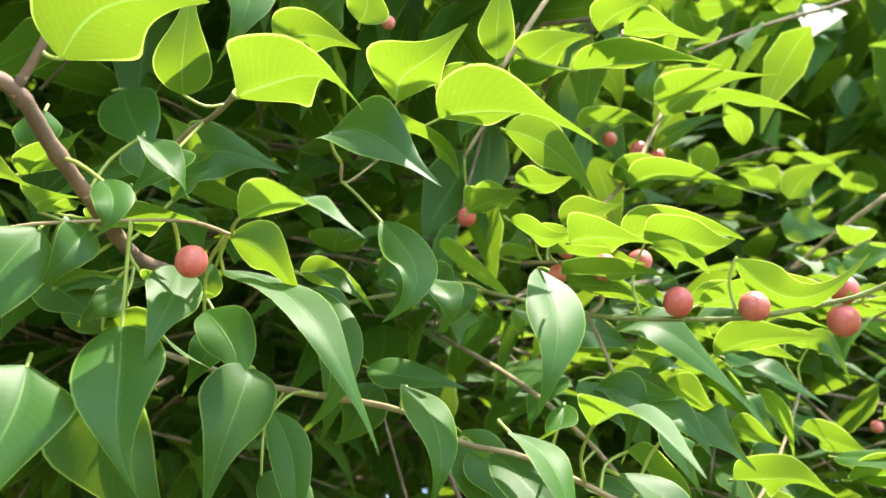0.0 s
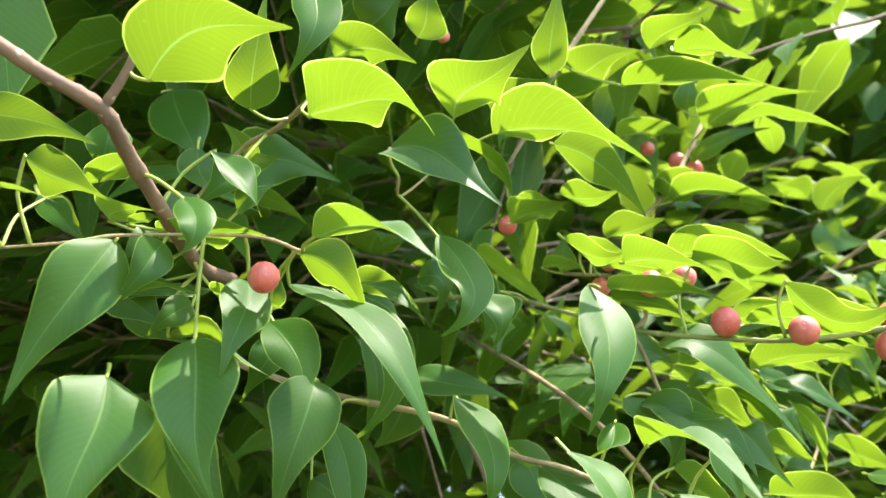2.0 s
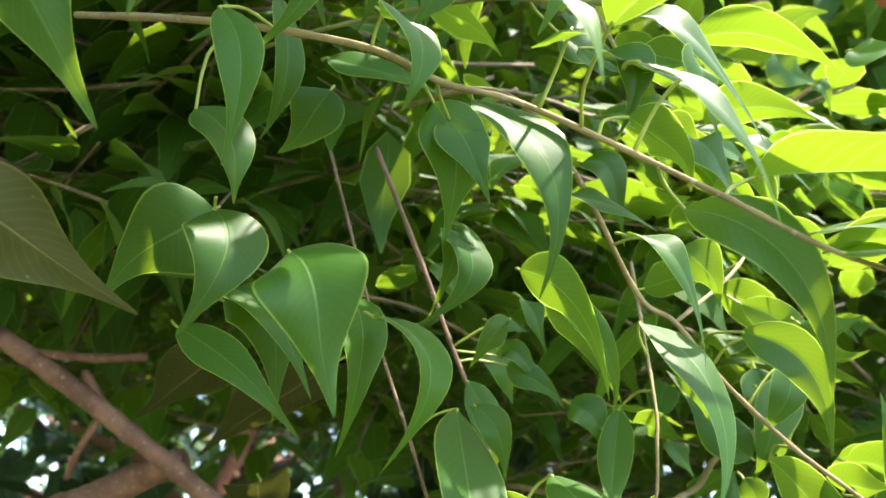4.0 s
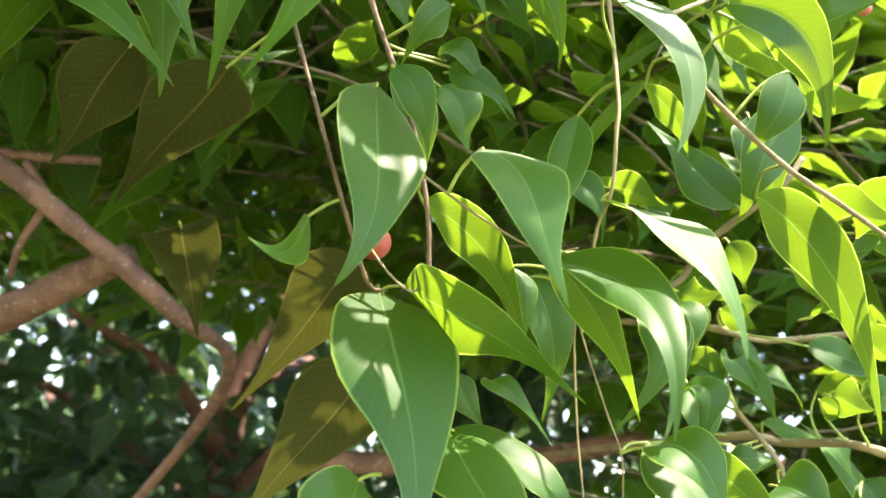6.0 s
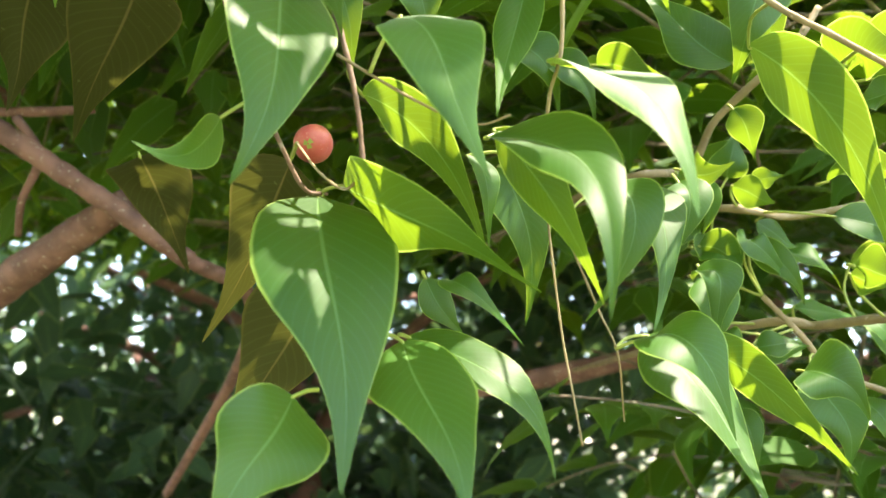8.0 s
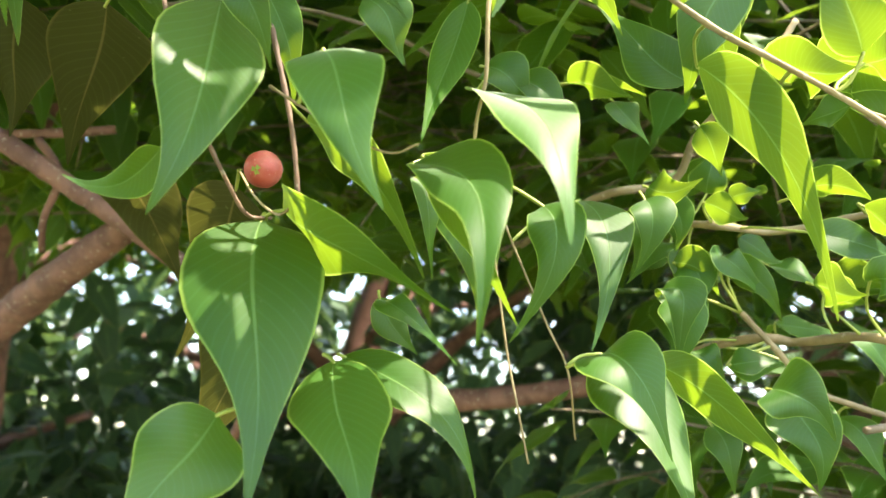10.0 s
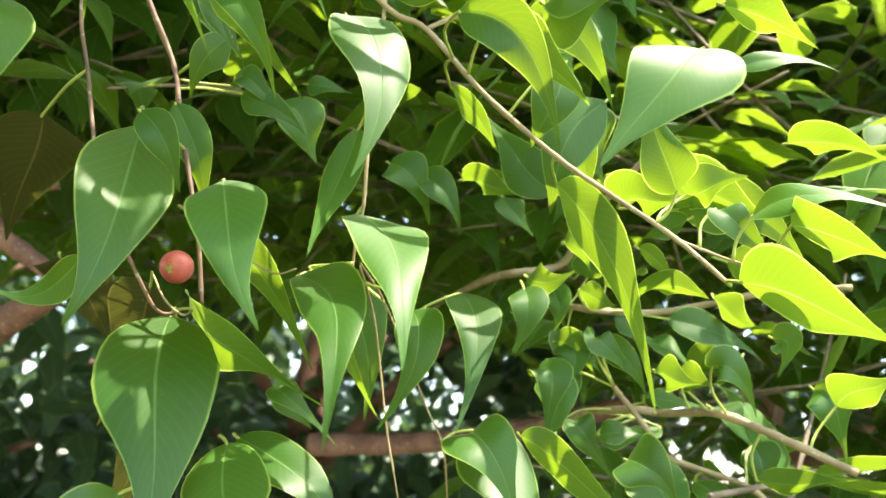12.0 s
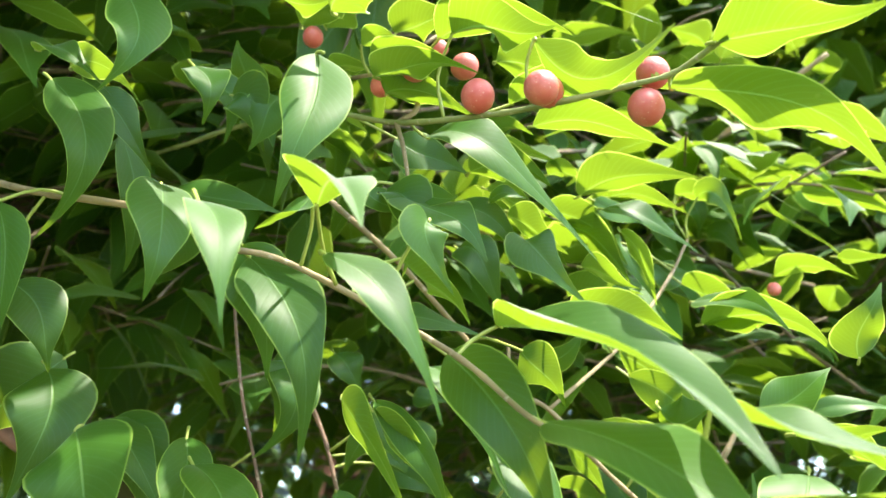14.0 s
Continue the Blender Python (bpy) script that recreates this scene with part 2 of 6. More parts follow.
trunk = part_tube(
    "trunk",
    [FOOT + Vector(v) for v in ((0, 0, -0.1), (0.02, 0.01, 0.35), (-0.03, 0.05, 0.8), (0.03, 0.02, 1.25), (0.0, 0.1, 1.75), (0.1, 0.2, 2.4))],
    0.10, 0.045, 14, 6, BARK, tree, 0.05,
)


def limb(r0, r1, *points):
    """A woody limb of the crown."""
    return part_tube("limb", points, r0, r1, 12, 8, BARK, tree, 0.06)


limb(0.0062, 0.0053, (-0.2274, 0.5853, 1.5699), (-0.1754, 0.5777, 1.5423), (-0.1373, 0.5823, 1.5196), (-0.1055, 0.5861, 1.5004), (-0.0693, 0.6037, 1.4772))
limb(0.0124, 0.0081, (-0.2631, 0.6975, 1.4359), (-0.2019, 0.6613, 1.4698), (-0.1637, 0.6310, 1.4829), (-0.1304, 0.6130, 1.4991), (-0.1058, 0.5972, 1.5077))
limb(0.0026, 0.0020, (-0.1763, 0.5999, 1.5570), (-0.1620, 0.6047, 1.5361), (-0.1713, 0.6114, 1.5106), (-0.1794, 0.6285, 1.4948))
limb(0.0044, 0.0047, (-0.0703, 0.6035, 1.4781), (-0.0526, 0.6823, 1.4701), (-0.0930, 0.8218, 1.4335), (-0.2103, 1.0591, 1.3250))
limb(0.0104, 0.0084, (-0.0066, 0.9079, 1.4280), (0.0971, 0.8872, 1.4347), (0.1887, 0.8636, 1.4498), (0.2827, 0.8374, 1.4756))
limb(0.0031, 0.0028, (-0.2233, 0.6359, 1.5735), (-0.1818, 0.6343, 1.5747), (-0.1525, 0.6445, 1.5818))
for end in ((1.1, 1.6, 2.75), (0.1, 1.2, 2.7), (-1.6, 1.8, 2.6), (0.3, 2.9, 2.7)):
    e = Vector(end)
    top = FOOT + Vector((0.03, 0.13, 1.98))
    limb(0.026, 0.008, top, top.lerp(e, 0.4) + Vector((0, 0.05, 0.12)), top.lerp(e, 0.75) + Vector((0, 0, 0.08)), e)


TWIG_POINTS = []


def branch(r0, r1, *points, skin=TWIG):
    """A twig with its bark; leaves and figs hang on it."""
    TWIG_POINTS.extend(smooth_line(points, 12))
    return part_tube("branch", points, r0, r1, 9, 9, skin, tree, 0.16)


def twig_near(stalk, base):
    """Where a petiole meets its twig, or a short stub where no twig is close."""
    stalk, base = Vector(stalk), Vector(base)
    if min((q - stalk).length for q in TWIG_POINTS) < 0.006:
        return stalk
    near = min(TWIG_POINTS, key=lambda q: (q - base).length_squared)
    if (near - base).length < 0.032:
        return near
    return base + (stalk - base).normalized() * 0.006


def leaf(parent, stalk, base, mid, tip, normal, w, fold, twist=None, skin=LEAF):
    """A leaf blade with its petiole, as one mesh."""
    at = Vector(base)
    turn = rng.uniform(-0.7, 0.7) if twist is None else twist
    b, m, t, s = Vector(), Vector(mid) - at, Vector(tip) - at, twig_near(stalk, base) - at
    verts, faces, uvs = blade(b, m, t, Vector(normal), w, fold, FINE_ROWS, ACROSS, rng.uniform(0, 6.3), rng.uniform(0.08, 0.24), turn)
    slots = [0] * len(faces)
    lean = (m - b).normalized()
    line = smooth_line([s, (s + b) / 2 - lean * 0.15 * (s - b).length, b, b + (m - b) * 0.04], 3)
    tv, tf = tube(line, 0.0006, 0.00045, 5, start=len(verts))
    me = mesh_of("leaf", verts + tv, faces + tf, [skin, PETIOLE], slots + [1] * len(tf), uvs + [(0.5, 0.0)] * len(tv))
    ob = place("leaf", me, at, parent)
    if skin is LEAF_OLIVE_SHADED:
        tagged(ob, "brownish olive leaf with a tan midrib, coloured as in shade")
    return ob


def fig(parent, at, r, stalk):
    """A small round fig with its eye and its two bracts at the stalk."""
    at, down = Vector(at), (Vector(at) - Vector(stalk)).normalized()
    side = down.orthogonal().normalized()
    other = down.cross(side)
    profile = ((-1.0, 0.10), (-0.98, 0.26), (-0.86, 0.52), (-0.62, 0.80), (-0.28, 0.96), (0.08, 1.0), (0.42, 0.91), (0.70, 0.71), (0.90, 0.43), (0.985, 0.20), (0.955, 0.09), (1.0, 0.04))
    verts, faces, n = [], [], 20
    for h, q in profile:
        for j in range(n):
            a = 2 * math.pi * j / n
            verts.append((down * h * 1.04 + (side * math.cos(a) + other * math.sin(a)) * q) * r)
    for i in range(len(profile) - 1):
        for j in range(n):
            a, c = i * n + j, i * n + (j + 1) % n
            faces.append((a, c, c + n, a + n))
    faces.append(tuple(range(n))[::-1])
    faces.append(tuple((len(profile) - 1) * n + j for j in range(n)))
    slots = [0] * len(faces)
    for k in range(3):
        a = 2 * math.pi * k / 3
        d = side * math.cos(a) + other * math.sin(a)
        e = down.cross(d)
        i = len(verts)
        verts += [(-down * 1.09 + d * 0.04 - e * 0.08) * r, (-down * 1.09 + d * 0.04 + e * 0.08) * r, (-down * 1.04 + d * 0.24 + e * 0.14) * r, (-down * 1.04 + d * 0.24 - e * 0.14) * r]
        faces.append((i, i + 1, i + 2, i + 3))
        slots.append(1)
    ob = place("fig", mesh_of("fig", verts, faces, [FIG, PETIOLE], slots), at, parent)
    tagged(ob, "small round dull red fig with pale specks")
    return ob


b = branch(0.0013, 0.0004, (-0.1268, 0.3343, 1.6282), (-0.0650, 0.2833, 1.5950), (-0.0171, 0.2664, 1.5811), (0.0068, 0.2596, 1.5676), (0.0288, 0.2542, 1.5604), (0.0724, 0.2397, 1.5333), (0.0925, 0.2251, 1.5137), (0.1141, 0.2137, 1.5026), (0.1232, 0.1986, 1.4928))
leaf(b, (-0.0552, 0.2549, 1.5788), (-0.0541, 0.2512, 1.5755), (-0.0442, 0.2464, 1.5524), (-0.0456, 0.2524, 1.5294), (0.21, -0.98, 0.01), 0.0064, 12, 0.5)
leaf(b, (-0.1630, 0.3062, 1.7460), (-0.1544, 0.3118, 1.7533), (-0.1376, 0.2958, 1.7194), (-0.1302, 0.3040, 1.7036), (-0.01, -0.99, 0.15), 0.0141, 10, 0)
leaf(b, (-0.0145, 0.2457, 1.5818), (-0.0125, 0.2589, 1.5863), (-0.0012, 0.2369, 1.5616), (-0.0044, 0.2408, 1.5440), (0.51, -0.75, 0.42), 0.0089, 14, 0)
leaf(b, (0.0142, 0.2578, 1.5652), (0.0151, 0.2617, 1.5651), (0.0334, 0.2488, 1.5407), (0.0349, 0.2587, 1.5078), (0.32, -0.94, 0.16), 0.0104, 12)
leaf(b, (0.0139, 0.2127, 1.5621), (0.0170, 0.2085, 1.5571), (0.0272, 0.1954, 1.5423), (0.0304, 0.1932, 1.5241), (0.44, -0.74, 0.52), 0.0062, 12, 0)
leaf(b, (0.0368, 0.2419, 1.5798), (0.0360, 0.2379, 1.5734), (0.0318, 0.2292, 1.5629), (0.0243, 0.2302, 1.5601), (0.00, 0.00, 1.00), 0.0050, 20, 0)
leaf(b, (0.0401, 0.2223, 1.5610), (0.0408, 0.2211, 1.5619), (0.0498, 0.1974, 1.5568), (0.0571, 0.1800, 1.5390), (0.00, 0.00, 1.00), 0.0100, 30, 0)
leaf(b, (0.0408, 0.2316, 1.5545), (0.0446, 0.2140, 1.5476), (0.0610, 0.2090, 1.5343), (0.0720, 0.2107, 1.5097), (0.41, -0.83, 0.37), 0.0064, 10, 0)
leaf(b, (0.0603, 0.2438, 1.5408), (0.0719, 0.2558, 1.5365), (0.0874, 0.2343, 1.5138), (0.0986, 0.2432, 1.4856), (-0.23, -0.97, 0.12), 0.0090, 15, 0)
leaf(b, (0.0645, 0.2877, 1.5430), (0.0661, 0.2834, 1.5403), (0.0771, 0.2731, 1.5285), (0.0907, 0.2895, 1.5041), (0.39, -0.91, 0.11), 0.0062, 17)
leaf(b, (0.0744, 0.2383, 1.5314), (0.0845, 0.2422, 1.5404), (0.1113, 0.1996, 1.5206), (0.1248, 0.1770, 1.4970), (-0.08, -0.34, 0.94), 0.0134, 36, 0)
leaf(b, (0.0913, 0.2260, 1.5149), (0.0935, 0.2258, 1.5140), (0.1148, 0.1950, 1.4992), (0.1342, 0.1797, 1.4861), (-0.15, -0.60, 0.78), 0.0109, 9, 0)
leaf(b, (0.1232, 0.1986, 1.4928), (0.1219, 0.1997, 1.5120), (0.1392, 0.1845, 1.5038), (0.1607, 0.1865, 1.4940), (-0.05, -0.18, 0.98), 0.0068, 30, 1.0)
leaf(b, (0.1226, 0.1997, 1.4935), (0.1362, 0.1936, 1.4964), (0.1527, 0.1804, 1.4892), (0.1728, 0.1811, 1.4765), (0.12, 0.27, 0.95), 0.0072, 14, 0)
leaf(b, (0.1237, 0.2034, 1.4945), (0.1241, 0.1985, 1.4931), (0.1481, 0.1797, 1.4750), (0.1666, 0.1914, 1.4460), (0.12, 0.30, 0.95), 0.0081, 16, 0)
leaf(b, (0.1582, 0.2553, 1.5179), (0.1577, 0.2505, 1.5172), (0.1666, 0.2414, 1.5152), (0.1778, 0.2376, 1.5168), (0.25, 0.35, 0.90), 0.0053, 30)
leaf(b, (-0.0597, 0.2659, 1.6285), (-0.0548, 0.2630, 1.6240), (-0.0328, 0.2510, 1.5944), (-0.0495, 0.2651, 1.5701), (0.42, -0.91, 0.01), 0.0084, 18, 0)
leaf(b, (-0.0652, 0.2849, 1.5648), (-0.0622, 0.2815, 1.5626), (-0.0491, 0.2800, 1.5498), (-0.0472, 0.2861, 1.5359), (0.58, -0.79, 0.19), 0.0095, 15)
leaf(b, (-0.0536, 0.2906, 1.5423), (-0.0548, 0.3004, 1.5402), (-0.0480, 0.2931, 1.5221), (-0.0578, 0.2985, 1.4995), (0.45, -0.89, 0.01), 0.0132, 10, 0)
leaf(b, (-0.0614, 0.3547, 1.5321), (-0.0564, 0.3516, 1.5295), (-0.0364, 0.3438, 1.5177), (-0.0333, 0.3553, 1.4900), (0.25, -0.97, 0.06), 0.0125, 10, 0)
leaf(b, (-0.0283, 0.2739, 1.5182), (-0.0278, 0.2691, 1.5165), (-0.0181, 0.2598, 1.4989), (-0.0109, 0.2636, 1.4747), (-0.12, -0.99, 0.08), 0.0139, 8, 0)
leaf(b, (-0.0587, 0.3224, 1.5514), (-0.0591, 0.3185, 1.5487), (-0.0736, 0.3150, 1.5330), (-0.0872, 0.3228, 1.5155), (0.18, -0.94, -0.28), 0.0156, 8, 0)
leaf(b, (-0.1081, 0.2448, 1.5138), (-0.1054, 0.2425, 1.5123), (-0.0886, 0.2624, 1.5085), (-0.0653, 0.2862, 1.5007), (-0.62, 0.72, 0.31), 0.0129, 15, None, LEAF_OLIVE_SHADED)
leaf(b, (0.0057, 0.2884, 1.5816), (0.0060, 0.2852, 1.5783), (0.0149, 0.2883, 1.5586), (0.0144, 0.3029, 1.5391), (0.14, -0.91, -0.38), 0.0107, 15)
leaf(b, (0.0584, 0.2630, 1.5677), (0.0584, 0.2593, 1.5648), (0.0686, 0.2561, 1.5551), (0.0783, 0.2658, 1.5475), (0.56, 0.33, 0.76), 0.0080, 30)
leaf(b, (0.0676, 0.2389, 1.5674), (0.0666, 0.2344, 1.5650), (0.0671, 0.2298, 1.5568), (0.0736, 0.2373, 1.5464), (0.50, -0.87, 0.05), 0.0068, 14)
leaf(b, (0.0124, 0.2919, 1.5740), (0.0129, 0.2874, 1.5717), (0.0182, 0.2826, 1.5609), (0.0256, 0.2866, 1.5467), (0.16, -0.98, 0.11), 0.0089, 15)
leaf(b, (-0.0548, 0.2735, 1.6349), (-0.0530, 0.2692, 1.6327), (-0.0367, 0.2578, 1.6260), (-0.0239, 0.2650, 1.6140), (0.52, 0.51, 0.69), 0.0063, 15)
leaf(b, (-0.0538, 0.2875, 1.6341), (-0.0519, 0.2839, 1.6315), (-0.0396, 0.2847, 1.6224), (-0.0314, 0.2962, 1.6086), (0.43, -0.90, -0.09), 0.0079, 15)
leaf(b, (-0.0333, 0.3250, 1.6170), (-0.0316, 0.3209, 1.6152), (-0.0103, 0.3156, 1.6085), (0.0103, 0.3193, 1.6049), (0.06, -0.93, 0.37), 0.0086, 15)
leaf(b, (-0.0536, 0.3142, 1.6367), (-0.0526, 0.3111, 1.6338), (-0.0448, 0.3207, 1.6031), (-0.0527, 0.3363, 1.5863), (0.68, -0.65, -0.35), 0.0069, 15)
b = branch(0.0011, 0.0007, (-0.0045, 0.4497, 1.6821), (0.0281, 0.3181, 1.6093), (0.0565, 0.3162, 1.5826), (0.0938, 0.3525, 1.5517), (0.1101, 0.3566, 1.5434), (0.1299, 0.3595, 1.5227), (0.1541, 0.3587, 1.5012), (0.1685, 0.3537, 1.4887), (0.1882, 0.3507, 1.4741), (0.2031, 0.3465, 1.4590))
leaf(b, (0.1892, 0.3197, 1.5191), (0.1873, 0.3154, 1.5164), (0.1736, 0.3013, 1.4972), (0.1576, 0.3014, 1.4750), (-0.05, -0.94, 0.35), 0.0141, 8)
leaf(b, (0.1828, 0.3515, 1.4781), (0.1887, 0.3476, 1.4869), (0.1824, 0.3408, 1.4984), (0.1780, 0.3395, 1.5199), (-0.07, -0.96, -0.26), 0.0079, 15)
leaf(b, (0.1574, 0.3870, 1.5041), (0.1572, 0.3828, 1.5012), (0.1730, 0.3657, 1.4692), (0.1858, 0.3659, 1.4232), (0.85, 0.49, 0.20), 0.0105, 15, 0)
leaf(b, (0.1612, 0.4046, 1.5055), (0.1594, 0.4015, 1.5048), (0.1456, 0.4069, 1.5195), (0.1318, 0.4217, 1.5449), (-0.26, -0.92, 0.28), 0.0103, 15)
leaf(b, (0.1957, 0.3658, 1.4928), (0.1955, 0.3619, 1.4918), (0.2036, 0.3589, 1.4942), (0.2155, 0.3614, 1.4990), (-0.28, 0.52, 0.81), 0.0092, 30)
leaf(b, (0.0161, 0.3175, 1.5574), (0.0158, 0.3138, 1.5533), (0.0243, 0.3051, 1.5338), (0.0097, 0.3145, 1.5164), (0.45, -0.89, -0.09), 0.0085, 10, 0)
leaf(b, (0.0454, 0.3236, 1.5400), (0.0471, 0.3193, 1.5374), (0.0661, 0.3076, 1.5158), (0.0732, 0.3196, 1.4955), (-0.05, -1.00, -0.04), 0.0051, 25, 0.8)
leaf(b, (0.0716, 0.3351, 1.6159), (0.0728, 0.3307, 1.6136), (0.0856, 0.3230, 1.6078), (0.1031, 0.3411, 1.5899), (0.35, -0.94, 0.04), 0.0070, 22)
leaf(b, (0.2120, 0.3213, 1.5551), (0.2103, 0.3170, 1.5553), (0.2104, 0.3094, 1.5659), (0.2173, 0.3072, 1.5793), (0.02, 0.93, 0.37), 0.0090, 15)
leaf(b, (0.1634, 0.2902, 1.5300), (0.1633, 0.2860, 1.5298), (0.1752, 0.2809, 1.5357), (0.1836, 0.2811, 1.5426), (-0.42, -0.83, 0.35), 0.0081, 15)
leaf(b, (0.0183, 0.3161, 1.5517), (0.0180, 0.3119, 1.5489), (0.0189, 0.3082, 1.5398), (0.0135, 0.3246, 1.5226), (0.21, -0.87, -0.46), 0.0062, 17)
leaf(b, (0.0388, 0.3079, 1.5363), (0.0386, 0.3032, 1.5341), (0.0500, 0.2848, 1.5187), (0.0634, 0.2926, 1.4933), (0.75, 0.58, 0.31), 0.0076, 15)
leaf(b, (0.1989, 0.3298, 1.4560), (0.1983, 0.3250, 1.4544), (0.2088, 0.3067, 1.4450), (0.2267, 0.3048, 1.4363), (0.67, 0.37, 0.64), 0.0120, 15)
leaf(b, (0.1942, 0.3201, 1.5336), (0.1940, 0.3160, 1.5306), (0.2037, 0.3063, 1.5198), (0.2157, 0.3083, 1.5137), (0.63, 0.10, 0.77), 0.0073, 30)
leaf(b, (0.1931, 0.3928, 1.5061), (0.1936, 0.3885, 1.5045), (0.2098, 0.3805, 1.4993), (0.2350, 0.3926, 1.4934), (0.18, 0.49, 0.85), 0.0125, 30)
leaf(b, (0.1610, 0.3969, 1.5342), (0.1610, 0.3932, 1.5311), (0.1671, 0.3912, 1.5150), (0.1709, 0.4018, 1.5017), (0.40, 0.84, 0.38), 0.0078, 15)
leaf(b, (0.0966, 0.3096, 1.5935), (0.0963, 0.3054, 1.5913), (0.1032, 0.3012, 1.5824), (0.1200, 0.3161, 1.5712), (0.30, -0.94, -0.14), 0.0095, 19)
leaf(b, (0.0849, 0.3264, 1.6139), (0.0853, 0.3222, 1.6131), (0.0930, 0.3189, 1.6156), (0.1005, 0.3216, 1.6141), (-0.06, -0.90, 0.44), 0.0044, 15)
leaf(b, (0.0921, 0.3284, 1.6109), (0.0923, 0.3244, 1.6089), (0.1023, 0.3213, 1.6014), (0.1156, 0.3310, 1.5965), (0.33, 0.41, 0.85), 0.0070, 30)
leaf(b, (0.1158, 0.3348, 1.5718), (0.1158, 0.3303, 1.5711), (0.1327, 0.3204, 1.5695), (0.1564, 0.3335, 1.5651), (0.09, 0.48, 0.87), 0.0109, 30)
leaf(b, (0.0511, 0.3100, 1.5649), (0.0519, 0.3058, 1.5638), (0.0645, 0.3029, 1.5612), (0.0861, 0.3098, 1.5565), (0.20, -0.85, 0.48), 0.0056, 12)
leaf(b, (0.0845, 0.3652, 1.6408), (0.0857, 0.3614, 1.6383), (0.1000, 0.3590, 1.6289), (0.1102, 0.3658, 1.6289), (0.29, 0.33, 0.90), 0.0078, 30)
leaf(b, (0.0953, 0.3191, 1.5568), (0.0960, 0.3150, 1.5547), (0.1033, 0.3132, 1.5466), (0.1117, 0.3224, 1.5375), (0.18, 0.83, 0.52), 0.0084, 15)
leaf(b, (0.1768, 0.3865, 1.5373), (0.1743, 0.3834, 1.5341), (0.1586, 0.3815, 1.5124), (0.1567, 0.3964, 1.4946), (-0.04, 0.94, 0.33), 0.0106, 15)
leaf(b, (0.2116, 0.3897, 1.4801), (0.2153, 0.3851, 1.4771), (0.2270, 0.3750, 1.4699), (0.2342, 0.3795, 1.4554), (-0.41, -0.90, -0.13), 0.0074, 12, 0)
leaf(b, (0.1986, 0.4030, 1.5008), (0.2027, 0.3987, 1.4999), (0.2232, 0.3875, 1.4970), (0.2466, 0.3939, 1.4775), (-0.26, -0.92, -0.30), 0.0114, 20, 0)
leaf(b, (0.1580, 0.3614, 1.5383), (0.1561, 0.3584, 1.5346), (0.1513, 0.3579, 1.5161), (0.1463, 0.3672, 1.5074), (-0.03, 0.95, 0.32), 0.0079, 15)
leaf(b, (0.1733, 0.3529, 1.4852), (0.1790, 0.3702, 1.4894), (0.1831, 0.3645, 1.4902), (0.1994, 0.3674, 1.4939), (-0.08, 0.65, 0.76), 0.0102, 30)
leaf(b, (0.1355, 0.3397, 1.5385), (0.1349, 0.3364, 1.5353), (0.1470, 0.3325, 1.5198), (0.1618, 0.3427, 1.5116), (0.59, 0.31, 0.75), 0.0079, 30)
leaf(b, (0.1466, 0.3371, 1.5426), (0.1463, 0.3338, 1.5401), (0.1554, 0.3309, 1.5354), (0.1698, 0.3302, 1.5449), (-0.08, 0.58, 0.81), 0.0110, 30)
leaf(b, (0.0478, 0.3210, 1.5361), (0.0485, 0.3175, 1.5326), (0.0612, 0.3119, 1.5187), (0.0789, 0.3264, 1.5010), (0.52, 0.55, 0.65), 0.0074, 15)
b = branch(0.0008, 0.0007, (0.1101, 0.3566, 1.5434), (0.1432, 0.3749, 1.5753), (0.1677, 0.3914, 1.6085), (0.1808, 0.3973, 1.6326))
leaf(b, (0.1692, 0.4139, 1.5507), (0.1687, 0.4106, 1.5472), (0.1734, 0.4114, 1.5302), (0.1800, 0.4194, 1.5160), (0.06, -0.97, -0.25), 0.0111, 15)
leaf(b, (0.1331, 0.3565, 1.6277), (0.1332, 0.3527, 1.6260), (0.1515, 0.3492, 1.6200), (0.1734, 0.3588, 1.6096), (0.29, -0.87, 0.39), 0.0080, 12)
leaf(b, (0.1233, 0.3560, 1.6323), (0.1239, 0.3517, 1.6310), (0.1437, 0.3386, 1.6345), (0.1735, 0.3491, 1.6395), (-0.14, 0.33, 0.93), 0.0106, 30)
leaf(b, (0.1312, 0.3664, 1.6370), (0.1319, 0.3636, 1.6351), (0.1469, 0.3729, 1.6332), (0.1669, 0.3917, 1.6344), (0.62, -0.78, 0.05), 0.0056, 15)
leaf(b, (0.1418, 0.3898, 1.6495), (0.1424, 0.3857, 1.6476), (0.1601, 0.3786, 1.6444), (0.1797, 0.3888, 1.6419), (0.13, 0.20, 0.97), 0.0060, 30)
leaf(b, (0.1232, 0.3960, 1.6021), (0.1236, 0.3911, 1.6009), (0.1363, 0.3768, 1.6005), (0.1541, 0.3792, 1.5984), (0.22, 0.37, 0.90), 0.0088, 30)
leaf(b, (0.1105, 0.3806, 1.6376), (0.1115, 0.3766, 1.6354), (0.1327, 0.3706, 1.6254), (0.1497, 0.3861, 1.6144), (0.36, 0.40, 0.84), 0.0094, 30)
leaf(b, (0.1492, 0.3980, 1.6314), (0.1489, 0.3937, 1.6286), (0.1525, 0.3884, 1.6174), (0.1704, 0.4063, 1.5992), (0.36, -0.92, -0.13), 0.0075, 22)
leaf(b, (0.1652, 0.3500, 1.5853), (0.1645, 0.3449, 1.5837), (0.1721, 0.3153, 1.5749), (0.1825, 0.3016, 1.5585), (-0.46, -0.58, 0.67), 0.0067, 15)
